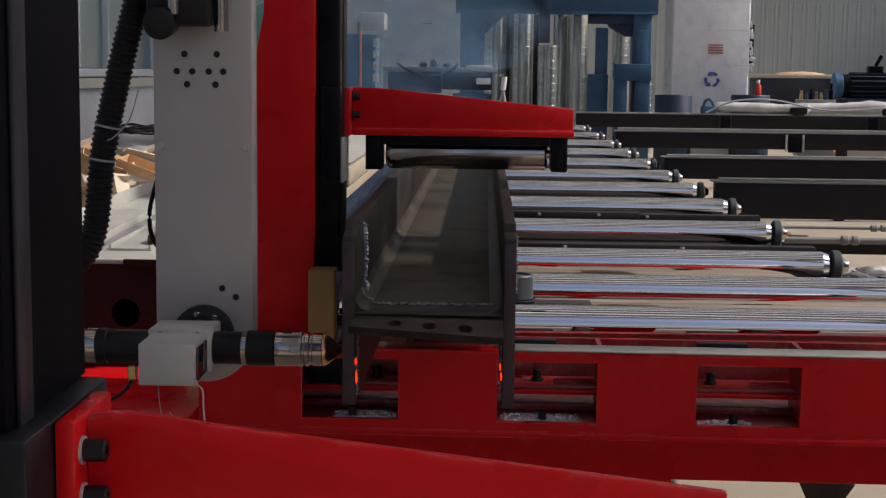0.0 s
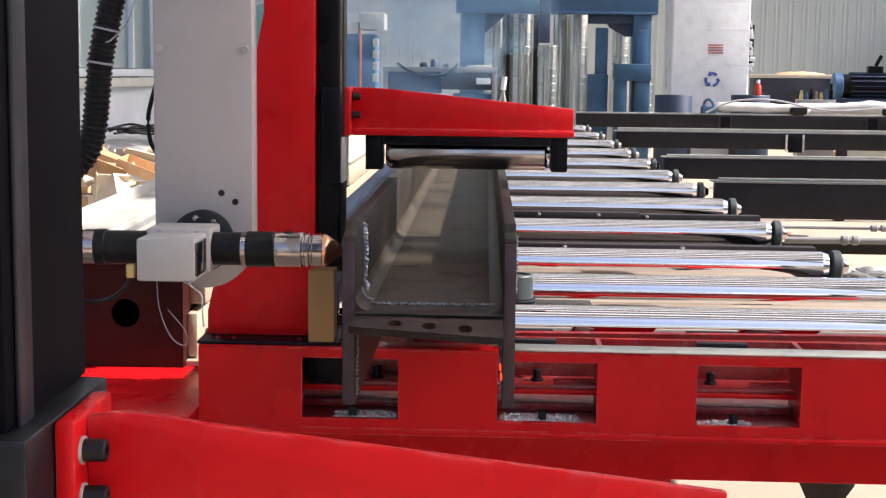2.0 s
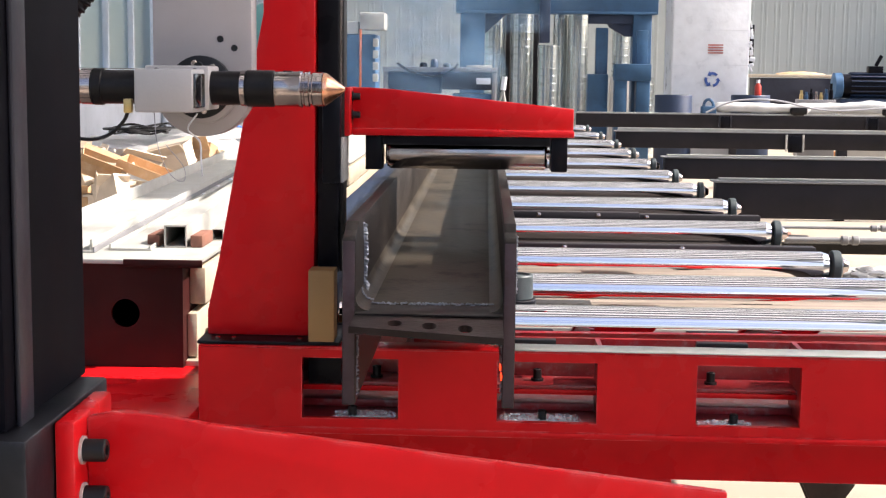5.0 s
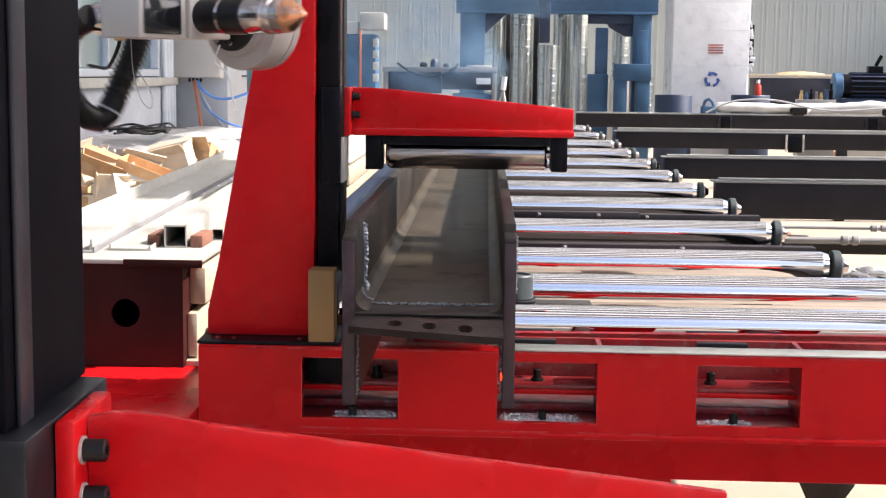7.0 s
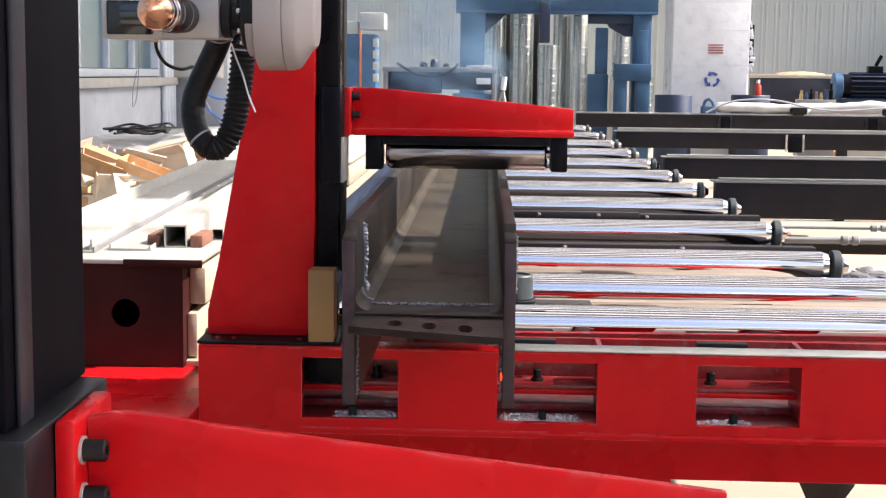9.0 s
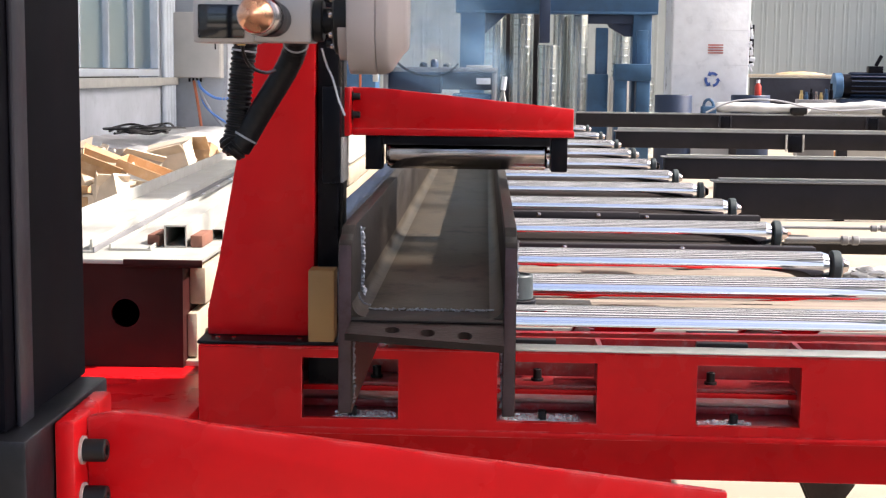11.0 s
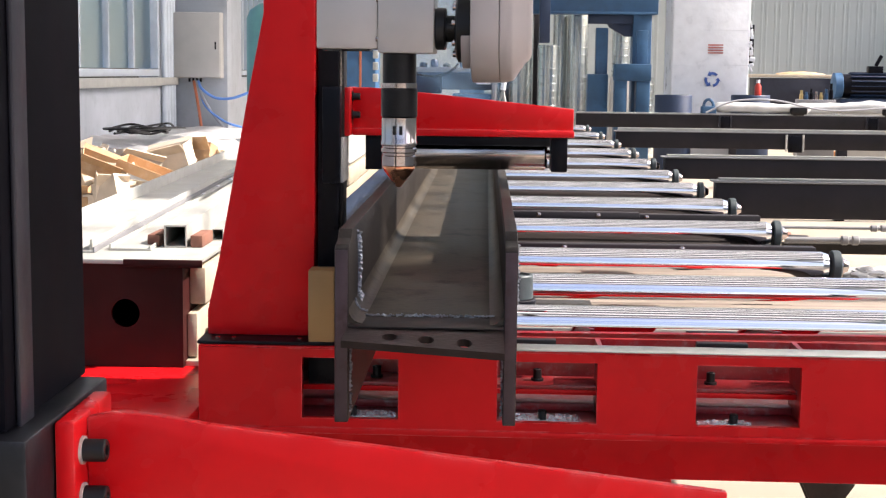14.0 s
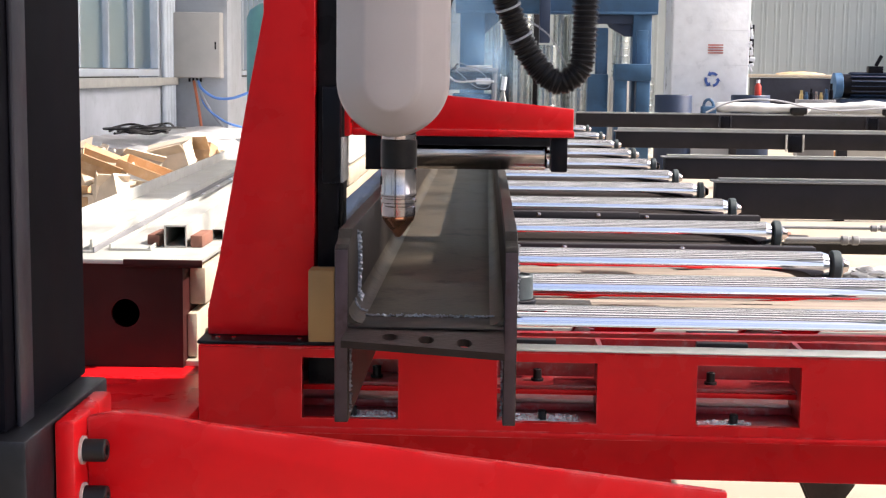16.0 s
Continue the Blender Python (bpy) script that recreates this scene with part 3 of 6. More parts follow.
def press_arm(y, dz, dx, deep, bolts):
    """Arm with its press roller, bolted to the slide on the column."""
    x0, x1 = -0.355 + dx, 0.224 + dx
    t = thing("press_arm", (x0, y, 1.36 + dz), "red welded press arm with a steel hold-down roller", "press arm", "press arms")
    def zz(v):
        return v + dz
    b = bmnew()
    prism(b, [(x0 + 0.018, zz(1.318)), (x1, zz(1.318)), (x1, zz(1.372)), (x0 + 0.12, zz(1.417)), (x0 + 0.06, zz(1.421)), (x0 + 0.018, zz(1.421))], y, y + 0.014, 0.002)
    part("web_plate", b, RED, t)
    b = bmnew()
    box(b, x0 + 0.018, x1 + 0.002, y - 0.012, y + deep, zz(1.300), zz(1.317), 0.003)
    part("bottom_plate", b, RED, t)
    b = bmnew()
    box(b, x0, x0 + 0.017, y - 0.06, y + deep, zz(1.300), zz(1.421), 0.003)
    part("end_plate", b, RED, t)
    for z in bolts:
        b = bmnew()
        cyl(b, (x0 + 0.0175, y - 0.014, zz(z)), (x0 + 0.0205, y - 0.014, zz(z)), 0.013, 18)
        socket_bolt(b, (x0 + 0.0205, y - 0.014, zz(z)), (x0 + 0.038, y - 0.014, zz(z)), 0.009)
        part("bolt", b, BLACK_MATT, t, "black socket head bolt")
    for xa in (x0 + 0.05, x1 - 0.055):
        b = bmnew()
        box(b, xa, xa + 0.042, y + 0.01, y + 0.11, zz(1.212), zz(1.2995), 0.002)
        part("bearing_plate", b, BLACK, t)
    b = bmnew()
    lathe(b, [(0, 0.028), (0.008, 0.030), (0.008, 0.038), (0.012, 0.0405), (0.408, 0.0405), (0.412, 0.036), (0.412, 0.012), (0.424, 0.012)], (x0 + 0.100, y + 0.06, zz(1.253)), (x1, y + 0.06, zz(1.253)), 40)
    part("press_roller", b, PRESS, t, "polished steel hold-down roller")
    b = bmnew()
    box(b, x0 + 0.094, x1 - 0.057, y + 0.005, y + 0.10, zz(1.2945), zz(1.2990), 0.001)
    box(b, x0 + 0.094, x1 - 0.057, y + 0.002, y + 0.005, zz(1.277), zz(1.2990), 0.001)
    box(b, x0 + 0.10, x1 - 0.06, y + 0.102, y + 0.108, zz(1.215), zz(1.2990), 0.001)
    part("roller_guard", b, BLACK, t, "black sheet guard over the roller")
    b = bmnew()
    box(b, x0 - 0.046, x0 - 0.001, y - 0.125, y - 0.03, zz(1.185), zz(1.423), 0.003)
    part("slide_block", b, BLACK, t, "black slide block")
    # pale sheet in place of sunlight on the black block's side face
    b = bmnew()
    box(b, x0 - 0.0005, x0 + 0.005, y - 0.118, y + 0.03, zz(1.187), zz(1.2985), 0.001)
    part("slide_plate", b, PANEL, t, "pale grey sheet painting in the slide block's sunlit side")
    return t


press_arm(3.60, 0.0, 0.0, 0.12, (1.398, 1.352))


def front_press():
    """The same kind of arm in the foreground, lowered."""
    y, x0, x1 = 1.385, -0.419, 0.249
    t = thing("press_arm", (x0, y, 1.05), "red welded press arm bolted to a black slide block", "press arm", "press arms")
    b = bmnew()
    prism(b, [(x0 + 0.021, 0.975), (x1, 0.975), (x1, 1.045), (x0 + 0.15, 1.104), (x0 + 0.09, 1.113), (x0 + 0.045, 1.115), (x0 + 0.021, 1.110)], y, y + 0.012, 0.002)
    part("web_plate", b, RED, t)
    b = bmnew()
    box(b, x0, x0 + 0.0205, 1.343, 1.484, 0.975, 1.115, 0.004)
    part("end_plate", b, RED, t)
    b = bmnew()
    box(b, x0 + 0.019, x1, y - 0.012, y + 0.12, 0.958, 0.974, 0.003)
    part("bottom_plate", b, RED, t)
    for z in (1.081, 1.033):
        b = bmnew()
        cyl(b, (x0 + 0.0208, y - 0.018, z), (x0 + 0.0235, y - 0.018, z), 0.0145, 22)
        part("washer", b, GREY_ALU, t, "plain grey washer")
        b = bmnew()
        socket_bolt(b, (x0 + 0.0235, y - 0.018, z), (x0 + 0.046, y - 0.018, z), 0.0115)
        part("bolt", b, BLACK_MATT, t, "black socket head bolt")
    b = bmnew()
    box(b, x0 - 0.13, x0 - 0.001, 1.262, 1.546, 0.94, 1.117, 0.004)
    part("slide_block", b, BLOCK, t, "black slide block")
    c = thing("guide_post", (-0.49, 1.42, 0.0), "black steel guide post with a grey rail strip", "post")
    b = bmnew()
    box(b, -0.56, -0.446, 1.285, 1.553, 1.1175, 2.3, 0.004)
    part("post_body", b, POST, c)
    b = bmnew()
    box(b, -0.60, -0.545, 1.285, 1.553, 0.0, 1.1174, 0.004)
    part("post_foot", b, BLACK, c)
    b = bmnew()
    box(b, -0.4455, -0.440, 1.312, 1.352, 1.1175, 2.3, 0.002)
    part("rail_strip", b, DARK_GREY, c, "dark grey ground rail strip")


front_press()


# ---- the steel beam being cut ----
BEAM = None


def steel_beam():
    global BEAM
    y0, y1 = 2.52, 9.2
    t = thing("steel_beam", (-0.1, 2.55, 0.855), "dark rolled H-section steel beam with flame-cut end", "steel beam")
    BEAM = t
    def flange(xa, xb, front):
        tmp = bmesh.new()
        pts = [(front, 0.8556), (y1, 0.8556), (y1, 1.186), (front + 0.075, 1.186), (front + 0.05, 1.172), (front + 0.012, 1.166), (front, 1.160)]
        a = [tmp.verts.new((xa, y, z)) for y, z in pts]
        c = [tmp.verts.new((xb, y, z)) for y, z in pts]
        tmp.faces.new(a)
        tmp.faces.new(c[::-1])
        for i in range(len(pts)):
            tmp.faces.new((a[i], c[i], c[(i + 1) % len(pts)], a[(i + 1) % len(pts)]))
        bmesh.ops.recalc_face_normals(tmp, faces=tmp.faces)
        bmesh.ops.bevel(tmp, geom=tmp.edges[:], offset=0.0025, segments=2, affect="EDGES", profile=0.5)
        b = bmnew()
        join(b, tmp)
        return b
    part("flange", flange(-0.254, -0.230, y0), STEEL, t)
    part("flange", flange(0.0375, 0.060, y0 - 0.005), STEEL, t)
    for xa, xb, fy in ((-0.2525, -0.2315, y0), (0.039, 0.0585, y0 - 0.005)):
        b = bmnew()
        box(b, xa, xb, fy - 0.0014, fy - 0.0002, 0.858, 1.157, 0.0004)
        part("flange_end", b, END_SCALE, t, "purple-brown flame-cut end face")
    b = bmnew()
    box(b, -0.2295, 0.037, 2.605, y1, 1.018, 1.030, 0.001)
    # root fillets along the web
    for s, x in ((1, -0.2298), (-1, 0.0373)):
        for zz, u in ((1.030, 1), (1.016, -1)):
            tmp = bmesh.new()
            ring = [(x, zz)] + [(x + s * 0.024 * (1 - math.sin(a)), zz + u * 0.024 * (1 - math.cos(a))) for a in [i * math.pi / 10 for i in range(6)]]
            a = [tmp.verts.new((px, y0 + 0.004, pz)) for px, pz in ring]
            c = [tmp.verts.new((px, y1, pz)) for px, pz in ring]
            n = len(ring)
            tmp.faces.new(a)
            tmp.faces.new(c[::-1])
            for i in range(n):
                tmp.faces.new((a[i], c[i], c[(i + 1) % n], a[(i + 1) % n]))
            bmesh.ops.recalc_face_normals(tmp, faces=tmp.faces)
            join(b, tmp)
    part("web", b, WEB, t)
    # drilled web tongue at the end
    xs, ya, yb, zt, zb = (-0.2295, 0.037), 2.385, 2.600, 1.026, 1.014
    holes = [(-0.153, 2.437), (-0.092, 2.430), (-0.029, 2.423)]
    tmp = bmesh.new()
    seg, r = 20, 0.0135
    rings = []
    cuts = [xs[0], -0.1225, -0.0605, xs[1]]
    for k, (hx, hy) in enumerate(holes):
        xa, xb = cuts[k], cuts[k + 1]
        inner, outer = [], []
        for i in range(seg):
            a = 2 * math.pi * (i + 0.5) / seg
            ca, sa = math.cos(a), math.sin(a)
            inner.append(tmp.verts.new((hx + r * ca, hy + r * 1.7 * sa, zt)))
            s = min(((xb if ca > 0 else xa) - hx) / ca if abs(ca) > 1e-6 else 9, ((yb if sa > 0 else ya) - hy) / sa if abs(sa) > 1e-6 else 9)
            outer.append(tmp.verts.new((hx + s * ca, hy + s * sa, zt)))
        for i in range(seg):
            j = (i + 1) % seg
            tmp.faces.new((inner[i], outer[i], outer[j], inner[j]))
        for cx, cy in ((xa, ya), (xb, ya), (xa, yb), (xb, yb)):
            best = sorted(outer, key=lambda v: (v.co.x - cx) ** 2 + (v.co.y - cy) ** 2)
            u = best[0]
            i = outer.index(u)
            cand = [outer[(i + 1) % seg], outer[i - 1]]
            for w in cand:
                on = (abs(w.co.x - cx) < 1e-5) != (abs(u.co.x - cx) < 1e-5)
                if on:
                    tmp.faces.new((u, w, tmp.verts.new((cx, cy, zt))))
                    break
    ext = bmesh.ops.extrude_face_region(tmp, geom=tmp.faces[:])
    bmesh.ops.translate(tmp, verts=[v for v in ext["geom"] if isinstance(v, bmesh.types.BMVert)], vec=(0, 0, zb - zt))
    bmesh.ops.recalc_face_normals(tmp, faces=tmp.faces)
    # the free end was cut askew and sags towards one corner
    for v in tmp.verts:
        k = max(0.0, (2.50 - v.co.y) / 0.115)
        v.co.y += -0.035 * k * (v.co.x + 0.23) / 0.267
        v.co.z += -0.010 * k * (v.co.x + 0.23) / 0.267
    b = bmnew()
    join(b, tmp)
    part("web_tongue", b, STEEL_END, t, "rust-brown web end with three bolt holes")
    # rough cut edges: beads of slag
    rnd = random.Random(5)
    def bead(name, pts, s):
        b = bmnew()
        for p in pts:
            tmp = bmesh.new()
            bmesh.ops.create_icosphere(tmp, subdivisions=1, radius=s)
            for v in tmp.verts:
                v.co = Vector((v.co.x * rnd.uniform(0.6, 1.5), v.co.y * rnd.uniform(0.6, 1.5), v.co.z * rnd.uniform(0.6, 1.2)))
            bmesh.ops.translate(tmp, verts=tmp.verts, vec=Vector(p) + Vector([rnd.uniform(-s, s) * 0.7 for _ in range(3)]))
            join(b, tmp)
        part(name, b, CUT, t, "bright blobby cutting slag")
    bead("slag_bead", [(-0.205 + 0.225 * i / 150, 2.607 + 0.007 * noise.noise((i * 0.11, 2, 0)), 1.0305) for i in range(151) if noise.noise((i * 0.17, 0, 4)) > -0.28], 0.0024)
    bead("slag_bead", [(-0.2285, 2.70 + 0.010 * math.sin(i * 0.04), 1.055 + 0.115 * i / 110) for i in range(111)], 0.0042)
    bead("slag_bead", [(-0.2285, 2.72, 1.055 - 0.02 * i / 15) for i in range(16)], 0.0055)
    bead("slag_bead", [(-0.2280 + 0.022 * (1 - math.cos(i * 0.05)), 2.64, 1.0545 - 0.022 * math.sin(i * 0.05)) for i in range(31)], 0.0018)
    bead("slag_bead", [(-0.2285, 2.545, 0.87 + 0.11 * i / 50) for i in range(51)], 0.0026)
    bead("slag_bead", [(0.061, 2.58 + 0.004 * math.sin(i), 1.06 + 0.10 * i / 34) for i in range(35)], 0.0030)
    bead("slag_bead", [(0.036, 2.53, 0.87 + 0.10 * i / 40) for i in range(41)], 0.0024)
    # strip left beside the cut
    b = bmnew()
    box(b, -0.2295, 0.037, 2.497, 2.600, 1.0265, 1.0295, 0.001)
    part("cut_strip", b, STEEL, t, "dark scaled strip beside the cut")
    return t


steel_beam()


# ---- torch head ----
HEAD = TORCH = None


def torch_head():
    """Built at its own origin, where the tilt axis meets the torch: torch along x, arm behind."""
    global HEAD, TORCH
    h = thing("cutting_head", (0, 0, 0), "white robotic plasma cutting head with a copper-tipped torch", "cutting head")
    HEAD = h
    # arm slab with rounded foot
    b = bmnew()
    r = 0.096
    pts = [(r * math.cos(a), r * math.sin(a)) for a in [math.pi + i * math.pi / 24 for i in range(25)]] + [(r, 1.3), (-r, 1.3)]
    prism(b, pts, 0.134, 0.185, 0.003)
    part("arm_plate", b, WHITE, h)
    tmp = bmesh.new()
    a = [tmp.verts.new((x, 0.186, z)) for x, z in pts]
    rings = [a]
    for kx, kz, y in ((0.99, 0.99, 0.196), (0.965, 0.965, 0.205), (0.92, 0.93, 0.210), (0.57, 0.62, 0.230), (0.53, 0.58, 0.2345), (0.47, 0.53, 0.239), (0.42, 0.49, 0.2405)):
        rings.append([tmp.verts.new((x * kx, y, z * kz if z < 0 else z)) for x, z in pts])
    e = rings[-1]
    n = len(pts)
    for p, q in zip(rings, rings[1:]):
        for i in range(n):
            tmp.faces.new((p[i], q[i], q[(i + 1) % n], p[(i + 1) % n]))
    tmp.faces.new(a)
    tmp.faces.new(e[::-1])
    bmesh.ops.recalc_face_normals(tmp, faces=tmp.faces)
    b = bmnew()
    join(b, tmp)
    cover = part("arm_cover", b, WHITE, h, "white moulded arm cover with a raised centre")
    cover.data.set_sharp_from_angle(angle=radians(45))
    # joint flange and coupling
    b = bmnew()
    lathe(b, [(0, 0.052), (0.004, 0.060), (0.026, 0.060), (0.030, 0.056)], (0, 0.104, 0), (0, 0.2, 0), 40)
    part("joint_flange", b, BLACK_MATT, h, "black joint flange")
    b = bmnew()
    prism(b, [(0.071 * math.cos(a), 0.071 * math.sin(a)) for a in [math.pi * 1.06 + i * math.pi * 0.88 / 20 for i in range(21)]], 0.116, 0.134, 0.002)
    part("flange_ring", b, WHITE, h)
    for k in range(8):
        a = k * math.pi / 4 + 0.2
        b = bmnew()
        socket_bolt(b, (0.046 * math.cos(a), 0.104, 0.046 * math.sin(a)), (0.046 * math.cos(a), 0.098, 0.046 * math.sin(a)), 0.006)
        part("bolt", b, CHROME, h)
    for x, z, rr in ((-0.085, 0.37, 0.0075), (0.083, 0.37, 0.0075)):
        b = bmnew()
        socket_bolt(b, (x, 0.1345, z), (x, 0.129, z), rr)
        part("bolt", b, GREY_ALU, h)
    for x, z in ((0.035, 0.092), (0.062, 0.075), (-0.05, 0.515), (-0.02, 0.515), (0.012, 0.515), (0.04, 0.515), (-0.035, 0.548), (0.028, 0.548), (-0.03, 0.49), (0.025, 0.49)):
        b = bmnew()
        lathe(b, [(0, 0.0065), (0.0006, 0.0065), (0.0006, 0.003), (0.0002, 0)], (x, 0.1336, z), (x, 0.1, z), 14)
        part("hole", b, BLACK_MATT, h)
    # servo clamp higher up on the arm
    b = bmnew()
    box(b, -0.09, 0.03, 0.05, 0.133, 0.60, 0.80, 0.012)
    lathe(b, [(0, 0.03), (0.05, 0.03), (0.055, 0.02)], (-0.06, 0.08, 0.61), (-0.06, 0.02, 0.60), 20)
    part("drive_unit", b, BLACK_MATT, h, "black servo drive on the arm")
    b = bmnew()
    cyl(b, (-0.035, 0.045, 0.62), (-0.035, 0.045, 0.72), 0.012, 14)
    part("spindle", b, CHROME, h)
    b = bmnew()
    cyl(b, (0.045, 0.09, 0.59), (0.045, 0.09, 0.66), 0.014, 14)
    part("spindle", b, CHROME, h)
    b = bmnew()
    tube(b, [(-0.100, 0.17, 0.30), (-0.115, 0.17, 0.24), (-0.112, 0.17, 0.19), (-0.098, 0.17, 0.165)], 0.0045, 8)
    part("arm_cable", b, RUBBER, h, "short black cable at the arm's side")
    # torch carrier: turns about the y axis
    t = new("torch")
    t.parent = h
    TORCH = t
    t["label"] = "plasma torch in a grey clamp block"
    b = bmnew()
    lathe(b, [(0, 0.0), (0.001, 0.0035), (0.002, 0.005), (0.030, 0.0265), (0.036, 0.030), (0.040, 0.030)], (0.29, 0, 0), (0, 0, 0), 36)
    part("nozzle", b, COPPER, t, "copper nozzle cone")
    b = bmnew()
    lathe(b, [(0.0402, 0.029), (0.041, 0.0315), (0.058, 0.0315), (0.060, 0.0295), (0.064, 0.0295), (0.066, 0.033), (0.072, 0.033), (0.074, 0.031), (0.077, 0.031), (0.079, 0.0335), (0.084, 0.0335), (0.086, 0.0325), (0.128, 0.0325)], (0.29, 0, 0), (0, 0, 0), 36)
    part("nozzle_body", b, CHROME, t, "chromed nozzle body")
    for y in (-0.008, 0.004):
        b = bmnew()
        box(b, 0.176, 0.192, y, y + 0.006, 0.0315, 0.0333, 0.0005)
        part("marking", b, BLACK_MATT, t)
    b = bmnew()
    lathe(b, [(0.1285, 0.0305), (0.131, 0.0335), (0.180, 0.0335), (0.182, 0.031)], (0.29, 0, 0), (0, 0, 0), 32)
    part("torch_sleeve", b, RUBBER, t, "black torch sleeve")
    b = bmnew()
    lathe(b, [(0.1825, 0.0325), (0.191, 0.0325)], (0.29, 0, 0), (0, 0, 0), 32)
    part("steel_ring", b, CHROME, t)
    b = bmnew()
    lathe(b, [(0.1915, 0.031), (0.245, 0.031)], (0.29, 0, 0), (0, 0, 0), 32)
    part("torch_sleeve", b, RUBBER, t, "black torch sleeve")
    b = bmnew()
    box(b, -0.072, 0.045, -0.036, 0.066, -0.040, 0.040, 0.004)
    part("clamp_block", b, GREY_ALU, t, "grey clamp block")
    for x in (-0.05, 0.02):
        for z in (-0.03, 0.03):
            b = bmnew()
            socket_bolt(b, (x, -0.036, z), (x, -0.040, z), 0.006)
            part("bolt", b, CHROME, t)
    b = bmnew()
    cyl(b, (0, 0.0665, 0), (0, 0.085, 0), 0.038, 28, 0.002)
    cyl(b, (0, 0.085, 0), (0, 0.1035, 0), 0.024, 20)
    cyl(b, (0, 0.090, 0.040), (0, 0.103, 0.040), 0.008, 12)
    cyl(b, (0, 0.090, -0.040), (0, 0.103, -0.040), 0.008, 12)
    part("coupling", b, BLACK_MATT, t, "black tilt coupling")
    # distance sensor beside the torch
    b = bmnew()
    box(b, -0.064, 0.038, -0.148, -0.0365, -0.042, 0.034, 0.004)
    s = part("sensor_box", b, GREY_ALU, t, "grey distance sensor box")
    b = bmnew()
    box(b, 0.0385, 0.0405, -0.138, -0.054, -0.034, 0.026, 0.003)
    part("sensor_window", b, DARKGLASS, s, "dark glossy sensor window")
    b = bmnew()
    lathe(b, [(0, 0.0315), (0.082, 0.0315), (0.084, 0.034), (0.10, 0.034), (0.102, 0.031)], (-0.0725, 0, 0), (-1, 0, 0), 30)
    part("torch_tail", b, RUBBER, t, "black torch tail")
    b = bmnew()
    lathe(b, [(0, 0.033), (0.02, 0.033), (0.021, 0.029), (0.026, 0.029), (0.027, 0.032), (0.07, 0.032), (0.085, 0.022)], (-0.175, 0, 0), (-1, 0, 0), 30)
    part("tail_ring", b, CHROME, t, "chromed tail sleeve")
    b = bmnew()
    tube(b, [(-0.09, -0.08, -0.035), (-0.10, -0.08, -0.06), (-0.13, -0.07, -0.085), (-0.17, -0.05, -0.095), (-0.23, -0.04, -0.09)], 0.0035, 8)
    part("sensor_cable", b, RUBBER, t)
    b = bmnew()
    tube(b, [(0.0, 0.081, -0.050), (-0.02, 0.088, -0.080), (0.0, 0.101, -0.104), (0.0, 0.112, -0.142), (0.0, 0.124, -0.172)], 0.0018, 6)
    part("tie_tail", b, WRAP, t, "pale cable tie tail")
    b = bmnew()
    box(b, -0.098, -0.083, -0.09, -0.075, -0.045, -0.02, 0.002)
    part("cable_gland", b, BRASS, t)
    b = bmnew()
    tube(b, [(-0.04, -0.10, -0.043), (-0.035, -0.10, -0.10), (-0.015, -0.10, -0.15), (0.01, -0.10, -0.165), (0.012, -0.10, -0.14), (-0.02, -0.10, -0.10)], 0.0008, 6)
    part("loose_wire", b, CABLEGREY, t, "thin loose pale wire")


torch_head()

HOSE = None
HOSE_PARTS = []
SEG_LEN, SEG_N = 0.022, 74


def hose():
    global HOSE
    t = thing("torch_hose", (0, 0, 0), "ribbed black rubber hose hanging in a loop from the torch", "hose")
    HOSE = t
    b = bmnew()
    r, n = 0.0245, SEG_LEN
    lathe(b, [(-0.006, r * 0.90), (0.0, r * 0.93), (0.002, r * 0.94), (0.0045, r * 1.065), (0.0075, r * 1.065), (0.010, r * 0.95), (0.0125, r * 0.94), (0.0155, r * 1.065), (0.0185, r * 1.065), (0.021, r * 0.94), (n + 0.006, r * 0.90)], (0, 0, 0), (0, 0, 1), 20)
    # sleeved near the torch, ribbed further up
    sleeve = bmnew()
    lathe(sleeve, [(-0.010, r * 0.98), (0.0, r * 1.01), (n * 0.5, r * 1.025), (n, r * 1.01), (n + 0.010, r * 0.98)], (0, 0, 0), (0, 0, 1), 20)
    me = None
    for i in range(SEG_N):
        if i in (0, 15):
            o = part("hose_segment", b if i else sleeve, RUBBER, t)
            me = o.data
        else:
            o = new("hose_segment", me)
            o.parent = t
        HOSE_PARTS.append(o)
    # pale cable ties round the hose, one with a long tail
    for i in (3, 14, 26, 29, 44):
        b = bmnew()
        lathe(b, [(0.001, r * 1.06), (0.001, r * 1.10), (0.005, r * 1.10), (0.005, r * 1.06)], (0, 0, 0), (0, 0, 1), 20)
        part("cable_tie", b, CABLEGREY, HOSE_PARTS[i], "pale plastic cable tie")
    b = bmnew()
    tube(b, [(0.0, -0.026, 0.0), (0.01, -0.034, 0.01), (0.03, -0.05, 0.05), (0.035, -0.055, 0.11)], 0.0014, 6)
    part("tie_tail", b, CABLEGREY, HOSE_PARTS[28], "pale cable tie tail")


hose()


